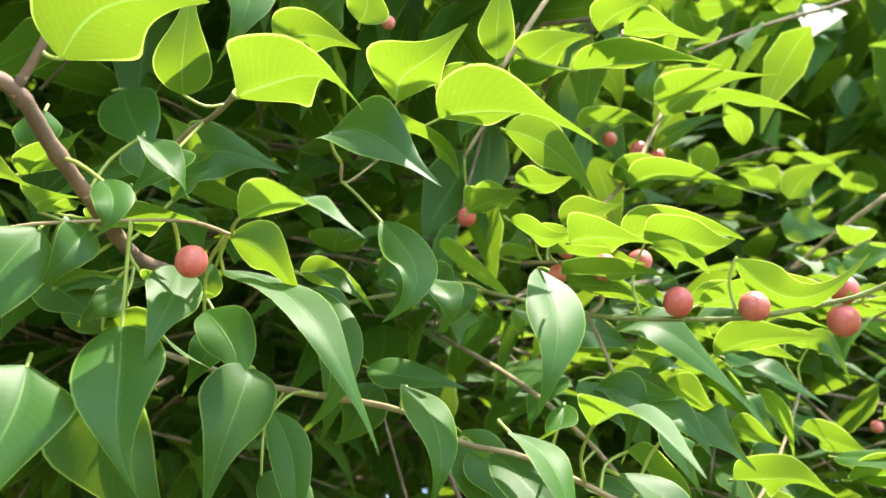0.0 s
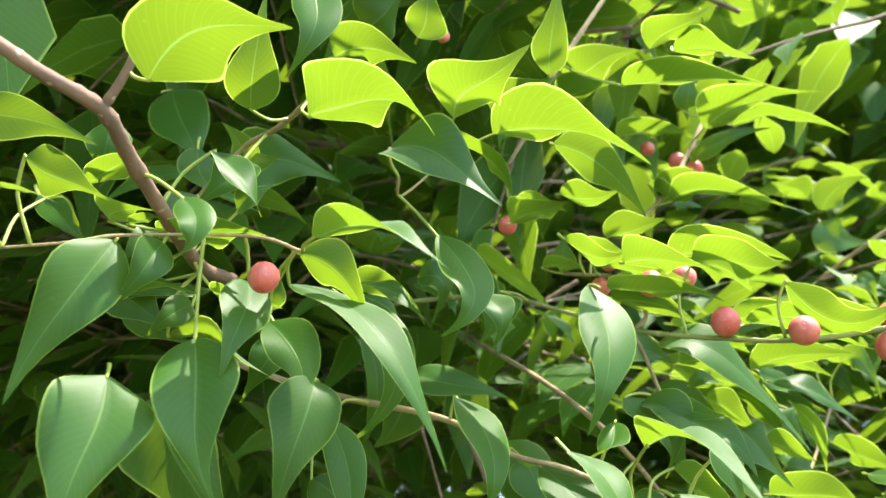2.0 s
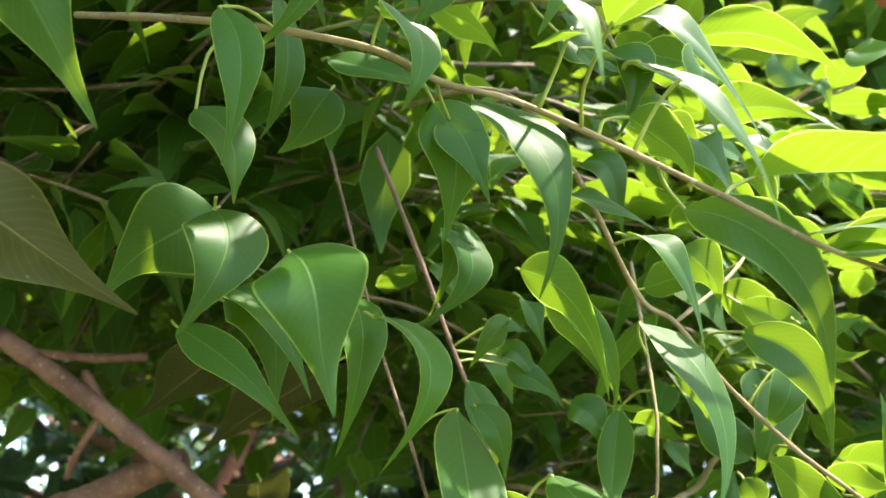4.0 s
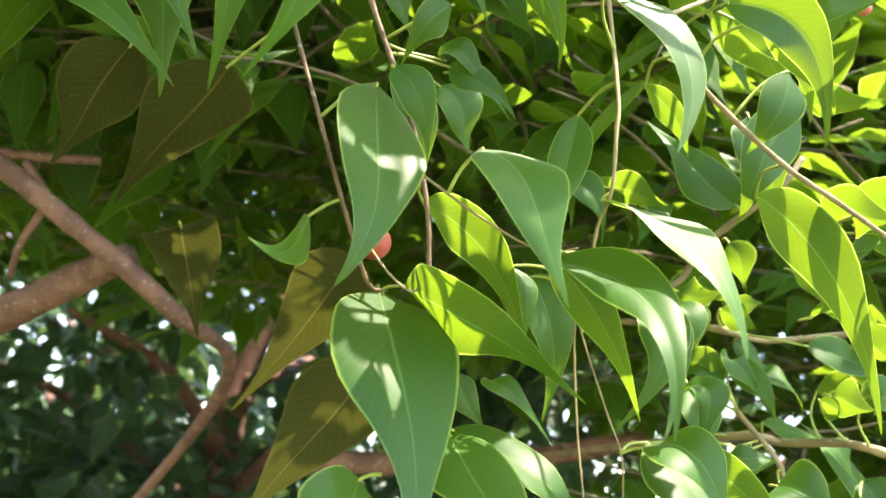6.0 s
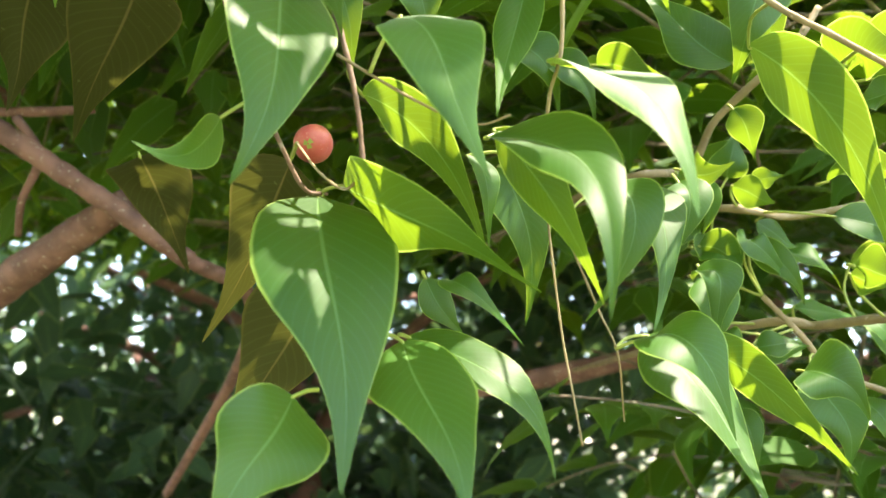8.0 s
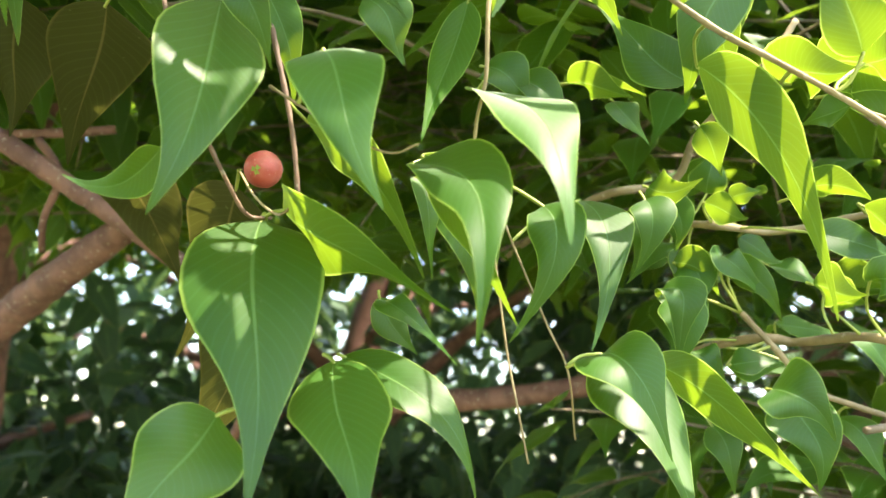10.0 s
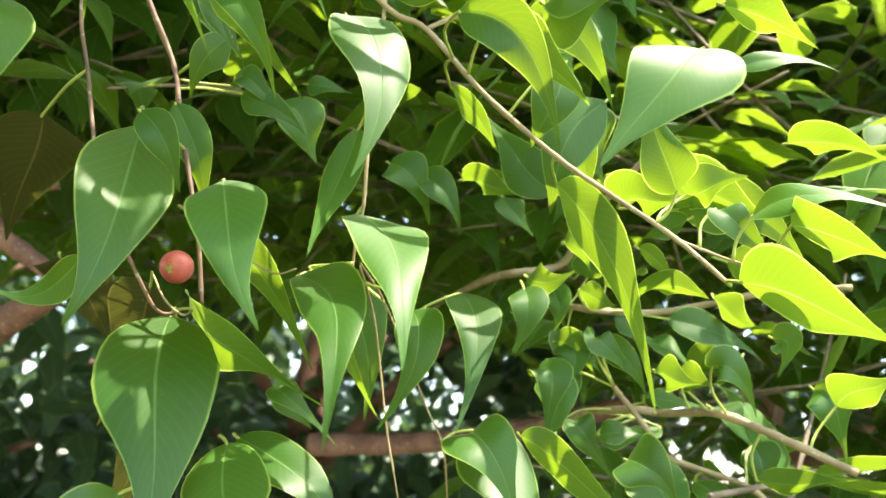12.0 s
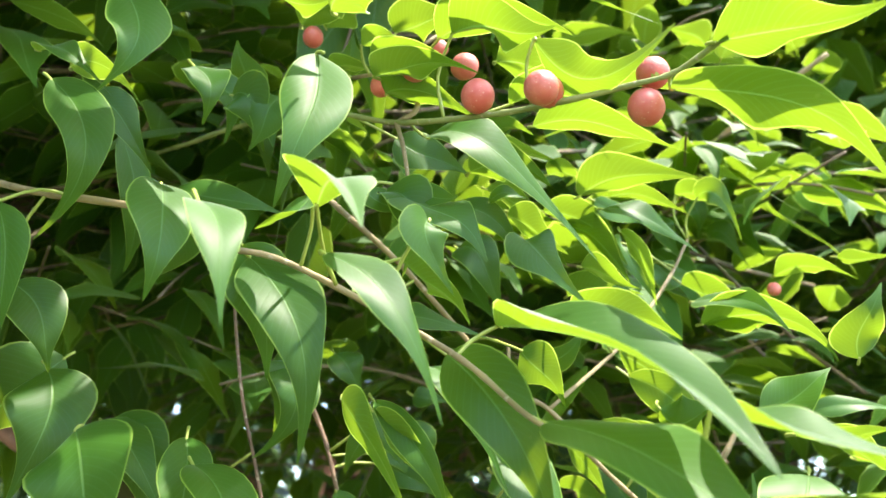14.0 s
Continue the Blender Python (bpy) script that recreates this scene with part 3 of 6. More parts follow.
leaf(b, (0.1644, 0.3411, 1.5732), (0.1642, 0.3362, 1.5720), (0.1825, 0.3135, 1.5684), (0.2036, 0.3173, 1.5542), (0.51, 0.31, 0.80), 0.0080, 30)
leaf(b, (0.2207, 0.4051, 1.6176), (0.2199, 0.4002, 1.6162), (0.2293, 0.3795, 1.6135), (0.2465, 0.3775, 1.6071), (0.39, 0.08, 0.92), 0.0070, 30)
leaf(b, (0.1400, 0.3747, 1.5651), (0.1441, 0.3712, 1.5606), (0.1629, 0.3644, 1.5463), (0.1760, 0.3806, 1.5300), (-0.16, -0.88, -0.44), 0.0077, 15, 0)
leaf(b, (0.1479, 0.3781, 1.5816), (0.1452, 0.3929, 1.5763), (0.1641, 0.3882, 1.5611), (0.1782, 0.4020, 1.5468), (0.48, 0.53, 0.70), 0.0107, 15)
leaf(b, (0.1399, 0.3532, 1.6172), (0.1393, 0.3496, 1.6148), (0.1477, 0.3488, 1.6017), (0.1556, 0.3638, 1.5882), (0.72, 0.32, 0.61), 0.0056, 15)
leaf(b, (0.1223, 0.3491, 1.5984), (0.1224, 0.3449, 1.5969), (0.1324, 0.3408, 1.5915), (0.1478, 0.3489, 1.5894), (0.20, 0.39, 0.90), 0.0071, 30)
leaf(b, (0.1320, 0.3539, 1.5886), (0.1320, 0.3501, 1.5873), (0.1409, 0.3490, 1.5846), (0.1490, 0.3546, 1.5787), (0.33, -0.93, 0.15), 0.0054, 15)
leaf(b, (0.1702, 0.3925, 1.6132), (0.1758, 0.3949, 1.6095), (0.1887, 0.3892, 1.6012), (0.2118, 0.4014, 1.5973), (0.22, 0.43, 0.87), 0.0103, 30)
leaf(b, (0.1808, 0.3973, 1.6326), (0.1842, 0.3878, 1.6495), (0.1922, 0.3814, 1.6469), (0.2056, 0.3968, 1.6326), (0.20, -0.95, -0.25), 0.0063, 19)
leaf(b, (0.1990, 0.3588, 1.6877), (0.1981, 0.3546, 1.6853), (0.2045, 0.3474, 1.6800), (0.2187, 0.3423, 1.6819), (-0.48, -0.86, 0.19), 0.0095, 15)
leaf(b, (0.1920, 0.3836, 1.5876), (0.1908, 0.3788, 1.5866), (0.1954, 0.3673, 1.5832), (0.2095, 0.3667, 1.5826), (0.39, 0.33, 0.86), 0.0082, 30)
leaf(b, (0.1113, 0.3635, 1.6463), (0.1122, 0.3593, 1.6447), (0.1190, 0.3556, 1.6438), (0.1280, 0.3603, 1.6429), (0.09, 0.28, 0.96), 0.0071, 30)
leaf(b, (0.1209, 0.3832, 1.6322), (0.1216, 0.3791, 1.6299), (0.1355, 0.3741, 1.6200), (0.1511, 0.3889, 1.6075), (0.42, 0.49, 0.77), 0.0104, 30)
leaf(b, (0.1765, 0.4009, 1.6572), (0.1769, 0.3968, 1.6553), (0.1873, 0.3914, 1.6528), (0.2038, 0.3987, 1.6519), (0.10, 0.27, 0.96), 0.0065, 30)
leaf(b, (0.1726, 0.3936, 1.6175), (0.1652, 0.3973, 1.6206), (0.1739, 0.3978, 1.6141), (0.1848, 0.3990, 1.6176), (0.07, -0.99, -0.07), 0.0074, 15)
leaf(b, (0.2170, 0.4188, 1.7142), (0.2167, 0.4151, 1.7112), (0.2221, 0.4121, 1.7054), (0.2297, 0.4216, 1.6961), (0.14, -0.95, -0.29), 0.0045, 19)
leaf(b, (0.2484, 0.4008, 1.6269), (0.2482, 0.3970, 1.6254), (0.2595, 0.3939, 1.6234), (0.2793, 0.3968, 1.6275), (-0.06, 0.33, 0.94), 0.0046, 30)
leaf(b, (0.1673, 0.3405, 1.5744), (0.1673, 0.3359, 1.5730), (0.1775, 0.3272, 1.5689), (0.1902, 0.3222, 1.5745), (0.15, 0.35, 0.92), 0.0065, 30)
leaf(b, (0.1188, 0.3896, 1.5414), (0.1187, 0.3861, 1.5381), (0.1292, 0.3832, 1.5246), (0.1369, 0.3916, 1.5153), (0.56, 0.59, 0.59), 0.0048, 15)
fig(b, (0.2297, 0.4261, 1.6196), 0.0033, (0.2297, 0.4321, 1.6276))
b = branch(0.0005, 0.0003, (0.1886, 0.3511, 1.4737), (0.2056, 0.3485, 1.4667), (0.2255, 0.3444, 1.4607))
leaf(b, (0.2122, 0.4028, 1.5008), (0.2100, 0.3995, 1.5006), (0.2044, 0.3997, 1.5104), (0.1997, 0.4101, 1.5070), (0.74, 0.40, 0.54), 0.0075, 15)
leaf(b, (0.2061, 0.3920, 1.4948), (0.2034, 0.3882, 1.4925), (0.1946, 0.3854, 1.4873), (0.1882, 0.3891, 1.4850), (-0.26, 0.74, 0.62), 0.0057, 15)
leaf(b, (0.2156, 0.3464, 1.4637), (0.2158, 0.3329, 1.4733), (0.2197, 0.3157, 1.4651), (0.2338, 0.3119, 1.4574), (0.75, 0.15, 0.65), 0.0099, 15)
leaf(b, (0.2049, 0.3486, 1.4670), (0.2092, 0.3441, 1.4792), (0.2212, 0.3265, 1.4804), (0.2399, 0.3200, 1.4748), (-0.44, -0.67, 0.59), 0.0072, 12)
leaf(b, (0.1957, 0.3500, 1.4708), (0.2023, 0.3553, 1.4849), (0.2084, 0.3503, 1.4776), (0.2252, 0.3606, 1.4681), (0.13, -0.98, -0.13), 0.0058, 19)
leaf(b, (0.1909, 0.4159, 1.4703), (0.1914, 0.4114, 1.4698), (0.2042, 0.4050, 1.4725), (0.2174, 0.4119, 1.4703), (-0.02, 0.43, 0.90), 0.0073, 30)
b = branch(0.0010, 0.0006, (-0.0108, 0.3849, 1.6182), (0.0103, 0.3633, 1.5621), (0.0244, 0.3660, 1.5321), (0.0318, 0.3587, 1.5122), (0.0399, 0.3522, 1.4892), (0.0464, 0.3521, 1.4660), (0.0493, 0.3547, 1.4467), skin=BROWN_TWIG)
leaf(b, (0.0440, 0.3521, 1.4744), (0.0458, 0.3685, 1.4749), (0.0655, 0.3576, 1.4570), (0.0811, 0.3720, 1.4311), (0.52, 0.71, 0.47), 0.0081, 15)
leaf(b, (0.0468, 0.3730, 1.5259), (0.0481, 0.3694, 1.5231), (0.0603, 0.3672, 1.5172), (0.0717, 0.3718, 1.5095), (0.07, -1.00, -0.04), 0.0057, 15)
leaf(b, (0.0324, 0.3582, 1.5105), (0.0319, 0.3544, 1.5114), (0.0413, 0.3545, 1.4944), (0.0429, 0.3640, 1.4766), (0.28, -0.95, -0.17), 0.0065, 15)
leaf(b, (0.0439, 0.3366, 1.5392), (0.0457, 0.3328, 1.5362), (0.0505, 0.3301, 1.5279), (0.0563, 0.3382, 1.5190), (0.40, -0.91, -0.04), 0.0046, 17)
leaf(b, (-0.0297, 0.3433, 1.6184), (-0.0302, 0.3402, 1.6150), (-0.0374, 0.3437, 1.6006), (-0.0476, 0.3528, 1.5914), (-0.24, -0.92, -0.32), 0.0114, 15)
leaf(b, (0.0466, 0.4284, 1.5506), (0.0485, 0.4250, 1.5478), (0.0591, 0.4253, 1.5358), (0.0638, 0.4321, 1.5239), (0.37, -0.93, -0.04), 0.0106, 15)
leaf(b, (0.0515, 0.4494, 1.5687), (0.0537, 0.4457, 1.5666), (0.0629, 0.4440, 1.5649), (0.0740, 0.4468, 1.5641), (0.09, -0.97, 0.24), 0.0056, 12)
leaf(b, (0.0181, 0.4071, 1.5783), (0.0202, 0.4034, 1.5753), (0.0282, 0.4003, 1.5666), (0.0347, 0.4088, 1.5576), (0.39, -0.92, 0.04), 0.0083, 17)
leaf(b, (0.0452, 0.3772, 1.5298), (0.0460, 0.3728, 1.5275), (0.0535, 0.3653, 1.5249), (0.0710, 0.3767, 1.5108), (0.18, -0.98, 0.03), 0.0049, 19)
leaf(b, (0.0472, 0.3595, 1.5403), (0.0461, 0.3561, 1.5369), (0.0382, 0.3553, 1.5263), (0.0330, 0.3639, 1.5178), (-0.33, 0.77, 0.54), 0.0059, 15)
leaf(b, (0.0302, 0.3349, 1.5006), (0.0312, 0.3314, 1.4976), (0.0405, 0.3313, 1.4871), (0.0438, 0.3383, 1.4755), (0.20, -0.96, -0.19), 0.0055, 15)
b = branch(0.0004, 0.0003, (0.0486, 0.3545, 1.4470), (0.0446, 0.3539, 1.4433), (0.0380, 0.3549, 1.4479), (0.0311, 0.3599, 1.4570))
leaf(b, (0.0477, 0.3494, 1.3961), (0.0379, 0.3444, 1.3926), (0.0335, 0.3312, 1.3797), (0.0266, 0.3259, 1.3611), (0.48, -0.82, 0.31), 0.0118, 8, 0)
leaf(b, (0.0563, 0.3662, 1.4098), (0.0601, 0.3615, 1.4076), (0.0690, 0.3355, 1.3894), (0.0759, 0.3245, 1.3692), (-0.04, -0.73, 0.68), 0.0115, 8, 0)
leaf(b, (0.0591, 0.3734, 1.4107), (0.0611, 0.3688, 1.4097), (0.0841, 0.3560, 1.3988), (0.0972, 0.3592, 1.3758), (0.28, -0.80, 0.53), 0.0091, 9)
leaf(b, (0.0311, 0.3599, 1.4570), (0.0282, 0.3677, 1.4547), (0.0156, 0.3957, 1.4407), (-0.0082, 0.4308, 1.4135), (0.08, 0.58, 0.81), 0.0135, 15, None, LEAF_OLIVE_SHADED)
fig(b, (0.0324, 0.3765, 1.4632), 0.0055, (0.0311, 0.3599, 1.4570))
b = branch(0.0007, 0.0005, (-0.0309, 0.3970, 1.6202), (-0.0106, 0.3658, 1.5529), (-0.0003, 0.3599, 1.5225), (0.0128, 0.3495, 1.4885), (0.0207, 0.3506, 1.4698), (0.0296, 0.3593, 1.4516), (0.0338, 0.3634, 1.4456), (0.0383, 0.3693, 1.4467), skin=BROWN_TWIG)
leaf(b, (0.0128, 0.3495, 1.4885), (0.0270, 0.3435, 1.4984), (0.0322, 0.3246, 1.4617), (0.0261, 0.3193, 1.4325), (0.39, -0.86, 0.31), 0.0129, 14, 0)
leaf(b, (0.0356, 0.3717, 1.4486), (0.0362, 0.3672, 1.4454), (0.0462, 0.3388, 1.4122), (0.0511, 0.3292, 1.3734), (0.22, -0.84, 0.49), 0.0171, 7, 0)
leaf(b, (0.0370, 0.3676, 1.4464), (0.0432, 0.3627, 1.4470), (0.0628, 0.3405, 1.4323), (0.0918, 0.3429, 1.4173), (0.59, 0.46, 0.66), 0.0112, 15)
leaf(b, (0.0224, 0.3523, 1.4663), (0.0147, 0.3474, 1.4581), (0.0132, 0.3326, 1.4436), (0.0044, 0.3225, 1.4421), (0.90, -0.43, 0.09), 0.0050, 20, 0)
leaf(b, (0.0372, 0.3772, 1.4289), (0.0371, 0.3744, 1.4272), (0.0220, 0.4013, 1.4049), (0.0015, 0.4332, 1.3770), (0.11, 0.68, 0.72), 0.0145, 15, None, LEAF_OLIVE_SHADED)
leaf(b, (-0.0208, 0.3756, 1.5164), (-0.0204, 0.3737, 1.5141), (-0.0444, 0.4131, 1.5056), (-0.0733, 0.4585, 1.4911), (0.02, 0.27, 0.96), 0.0160, 15, None, LEAF_OLIVE_SHADED)
leaf(b, (-0.0567, 0.3874, 1.5247), (-0.0559, 0.3855, 1.5225), (-0.0801, 0.4248, 1.5152), (-0.1064, 0.4684, 1.5069), (0.08, 0.23, 0.97), 0.0142, 15, None, LEAF_OLIVE_SHADED)
leaf(b, (-0.0438, 0.4490, 1.4838), (-0.0427, 0.4468, 1.4823), (-0.0446, 0.4794, 1.4750), (-0.0426, 0.5186, 1.4533), (-0.37, 0.35, 0.86), 0.0150, 15, None, LEAF_OLIVE_SHADED)
leaf(b, (-0.0069, 0.3039, 1.5147), (-0.0042, 0.2999, 1.5122), (0.0122, 0.2847, 1.4938), (0.0019, 0.2941, 1.4675), (0.72, -0.67, 0.18), 0.0113, 17)
leaf(b, (-0.0577, 0.3524, 1.5343), (-0.0551, 0.3480, 1.5330), (-0.0365, 0.3344, 1.5202), (-0.0206, 0.3373, 1.4949), (0.34, -0.78, 0.52), 0.0100, 15)
leaf(b, (-0.0125, 0.3164, 1.5259), (-0.0115, 0.3126, 1.5223), (-0.0063, 0.3012, 1.5000), (-0.0103, 0.3163, 1.4743), (0.43, -0.90, -0.06), 0.0084, 17)
leaf(b, (-0.0684, 0.3372, 1.5155), (-0.0657, 0.3335, 1.5128), (-0.0428, 0.3237, 1.4985), (-0.0217, 0.3284, 1.4802), (0.04, -0.98, 0.20), 0.0071, 15)
b = branch(0.0004, 0.0002, (0.0422, 0.3432, 1.4736), (0.0623, 0.3371, 1.4595), (0.0751, 0.3297, 1.4515), (0.0825, 0.3242, 1.4516))
leaf(b, (0.0506, 0.3406, 1.4677), (0.0573, 0.3332, 1.4783), (0.0682, 0.3092, 1.4549), (0.0778, 0.3110, 1.4325), (-0.03, -0.90, 0.43), 0.0102, 8, 0)
b = branch(0.0007, 0.0004, (0.0952, 0.3628, 1.5691), (0.0967, 0.3453, 1.5097), (0.0961, 0.3426, 1.4948), (0.0961, 0.3444, 1.4773), (0.0941, 0.3493, 1.4683), (0.0934, 0.3520, 1.4579))
leaf(b, (0.0879, 0.3208, 1.5299), (0.0873, 0.3334, 1.5329), (0.1020, 0.3094, 1.5030), (0.0979, 0.3009, 1.4691), (0.30, -0.83, 0.47), 0.0108, 7, 0)
leaf(b, (0.0936, 0.3512, 1.4611), (0.0785, 0.3474, 1.4554), (0.0962, 0.3117, 1.4364), (0.0975, 0.2984, 1.4048), (-0.17, -0.74, 0.65), 0.0088, 18, 0)
leaf(b, (0.0934, 0.3518, 1.4586), (0.0808, 0.3520, 1.4594), (0.0935, 0.3369, 1.4363), (0.1060, 0.3432, 1.4144), (0.71, 0.65, 0.27), 0.0068, 15)
leaf(b, (0.0960, 0.3448, 1.4767), (0.0942, 0.3467, 1.4750), (0.1094, 0.3160, 1.4533), (0.1135, 0.3001, 1.4235), (0.18, -0.69, 0.70), 0.0107, 7, 0)
leaf(b, (0.0912, 0.3643, 1.5178), (0.0900, 0.3631, 1.5100), (0.0848, 0.3555, 1.4839), (0.0809, 0.3442, 1.4598), (-0.07, -0.93, 0.36), 0.0063, 14, 0)
leaf(b, (0.0732, 0.3637, 1.6121), (0.0742, 0.3595, 1.6096), (0.0851, 0.3536, 1.6000), (0.0960, 0.3721, 1.5800), (0.41, -0.91, -0.09), 0.0097, 17)
leaf(b, (0.0953, 0.3805, 1.6371), (0.0964, 0.3765, 1.6349), (0.1085, 0.3730, 1.6291), (0.1216, 0.3782, 1.6322), (0.09, 0.25, 0.96), 0.0067, 30)
leaf(b, (0.1032, 0.3859, 1.6245), (0.1043, 0.3819, 1.6224), (0.1139, 0.3788, 1.6170), (0.1233, 0.3863, 1.6125), (0.33, 0.44, 0.83), 0.0067, 30)
leaf(b, (0.1104, 0.3322, 1.5290), (0.1207, 0.3269, 1.5315), (0.1405, 0.3185, 1.5163), (0.1516, 0.3313, 1.4930), (-0.22, -0.93, -0.28), 0.0080, 22, 0)
leaf(b, (0.0955, 0.3590, 1.5561), (0.0984, 0.3583, 1.5564), (0.1131, 0.3514, 1.5616), (0.1236, 0.3493, 1.5761), (-0.27, 0.70, 0.66), 0.0090, 15)
b = branch(0.0004, 0.0003, (0.0947, 0.3596, 1.4633), (0.0993, 0.3837, 1.4591), (0.1037, 0.3984, 1.4515), (0.1160, 0.4046, 1.4254), (0.1225, 0.4077, 1.4123), (0.1254, 0.4126, 1.3923))
leaf(b, (0.0753, 0.3877, 1.4666), (0.0756, 0.3832, 1.4640), (0.0808, 0.3753, 1.4509), (0.0821, 0.3844, 1.4330), (0.51, -0.86, 0.07), 0.0044, 17)
leaf(b, (0.1002, 0.3868, 1.4575), (0.0853, 0.3954, 1.4655), (0.0937, 0.3945, 1.4462), (0.0948, 0.4068, 1.4190), (0.20, -0.96, -0.19), 0.0096, 15)
leaf(b, (0.1203, 0.4078, 1.4656), (0.1254, 0.4124, 1.4676), (0.1321, 0.3906, 1.4498), (0.1265, 0.3806, 1.4150), (0.12, -0.85, 0.52), 0.0093, 9, 0)
leaf(b, (0.1219, 0.4074, 1.4136), (0.1326, 0.4127, 1.4185), (0.1462, 0.3944, 1.3973), (0.1513, 0.3682, 1.3694), (0.06, -0.73, 0.68), 0.0128, 8)
leaf(b, (0.1507, 0.4342, 1.4197), (0.1511, 0.4295, 1.4184), (0.1715, 0.4148, 1.4029), (0.2034, 0.4303, 1.3786), (0.39, 0.75, 0.53), 0.0087, 15)
leaf(b, (0.1220, 0.4074, 1.4133), (0.1312, 0.3995, 1.4160), (0.1385, 0.3793, 1.4091), (0.1477, 0.3822, 1.3872), (-0.06, -0.87, 0.49), 0.0116, 17)
b = branch(0.0004, 0.0003, (0.0946, 0.3598, 1.4625), (0.0972, 0.3787, 1.4539), (0.0993, 0.3877, 1.4431), (0.1038, 0.3944, 1.4162), (0.1074, 0.3982, 1.4004), (0.1110, 0.4021, 1.3847))
leaf(b, (0.0708, 0.3789, 1.4265), (0.0713, 0.3738, 1.4252), (0.0764, 0.3656, 1.4216), (0.0910, 0.3722, 1.4087), (0.16, -0.95, 0.28), 0.0043, 22)
leaf(b, (0.0957, 0.3677, 1.4589), (0.1115, 0.3607, 1.4496), (0.1144, 0.3491, 1.4355), (0.1037, 0.3565, 1.4132), (0.01, -0.99, 0.11), 0.0073, 8, 0)
leaf(b, (0.0637, 0.4084, 1.4344), (0.0643, 0.4045, 1.4323), (0.0701, 0.4044, 1.4222), (0.0768, 0.4083, 1.4154), (0.28, -0.96, -0.01), 0.0053, 15)
b = branch(0.0019, 0.0015, (0.1823, 0.9028, 1.4509), (0.1950, 0.5181, 1.4371), (0.2179, 0.4808, 1.4346), (0.2305, 0.4507, 1.4328), (0.2456, 0.4327, 1.4246), (0.2663, 0.4113, 1.4111))
leaf(b, (0.2231, 0.4680, 1.4557), (0.2231, 0.4638, 1.4548), (0.2348, 0.4590, 1.4516), (0.2502, 0.4663, 1.4521), (0.04, 0.49, 0.87), 0.0112, 30)
leaf(b, (0.2128, 0.4487, 1.4483), (0.2131, 0.4444, 1.4473), (0.2201, 0.4418, 1.4432), (0.2290, 0.4457, 1.4439), (0.13, 0.55, 0.82), 0.0077, 30)
leaf(b, (0.2237, 0.4361, 1.4493), (0.2236, 0.4313, 1.4483), (0.2299, 0.4255, 1.4463), (0.2419, 0.4368, 1.4306), (0.21, -0.97, -0.08), 0.0079, 17)
leaf(b, (0.2472, 0.4329, 1.4614), (0.2468, 0.4285, 1.4600), (0.2507, 0.4255, 1.4575), (0.2487, 0.4326, 1.4456), (-0.02, -0.96, -0.28), 0.0066, 19)
leaf(b, (0.2551, 0.4229, 1.4184), (0.2661, 0.4231, 1.4350), (0.2716, 0.4123, 1.4403), (0.2814, 0.4072, 1.4462), (0.28, 0.72, 0.64), 0.0093, 15)
leaf(b, (0.2693, 0.4508, 1.4455), (0.2685, 0.4466, 1.4439), (0.2747, 0.4413, 1.4345), (0.2835, 0.4547, 1.4166), (0.03, -0.96, -0.27), 0.0091, 19)
leaf(b, (0.2434, 0.4353, 1.4258), (0.2431, 0.4434, 1.4078), (0.2607, 0.4390, 1.4070), (0.2820, 0.4436, 1.4099), (-0.05, 0.64, 0.77), 0.0070, 30)
leaf(b, (0.2138, 0.4876, 1.4351), (0.2100, 0.4848, 1.4424), (0.2218, 0.4825, 1.4403), (0.2366, 0.4863, 1.4390), (0.12, -0.80, 0.59), 0.0054, 12)
leaf(b, (0.1972, 0.4134, 1.4431), (0.1965, 0.4092, 1.4420), (0.2022, 0.4057, 1.4389), (0.2129, 0.4089, 1.4393), (0.13, 0.66, 0.74), 0.0076, 30)
b = branch(0.0012, 0.0011, (0.1952, 0.4773, 1.4445), (0.2080, 0.4698, 1.4260), (0.2152, 0.4726, 1.4167), (0.2358, 0.4751, 1.4103), (0.2542, 0.4775, 1.4042), (0.2695, 0.4699, 1.3866))
leaf(b, (0.2108, 0.4709, 1.4223), (0.2044, 0.4601, 1.4140), (0.2105, 0.4535, 1.3990), (0.2126, 0.4565, 1.3798), (-0.01, -0.99, 0.10), 0.0128, 15)
leaf(b, (0.2029, 0.4728, 1.4333), (0.1866, 0.4694, 1.4234), (0.1967, 0.4678, 1.4227), (0.2081, 0.4705, 1.4246), (0.01, -0.83, 0.56), 0.0067, 15)
leaf(b, (0.1677, 0.4789, 1.4526), (0.1673, 0.4740, 1.4509), (0.1710, 0.4626, 1.4410), (0.1694, 0.4690, 1.4203), (0.11, -0.98, 0.17), 0.0094, 17)
leaf(b, (0.1663, 0.4699, 1.4621), (0.1671, 0.4655, 1.4609), (0.1764, 0.4623, 1.4572), (0.1848, 0.4693, 1.4490), (0.23, 0.78, 0.59), 0.0076, 15)
leaf(b, (0.1838, 0.4701, 1.4645), (0.1840, 0.4653, 1.4630), (0.1895, 0.4591, 1.4580), (0.2069, 0.4714, 1.4433), (0.32, -0.94, 0.08), 0.0066, 19)
leaf(b, (0.1579, 0.4493, 1.4454), (0.1580, 0.4441, 1.4443), (0.1629, 0.4318, 1.4384), (0.1615, 0.4396, 1.4147), (0.11, -0.98, 0.16), 0.0083, 19)
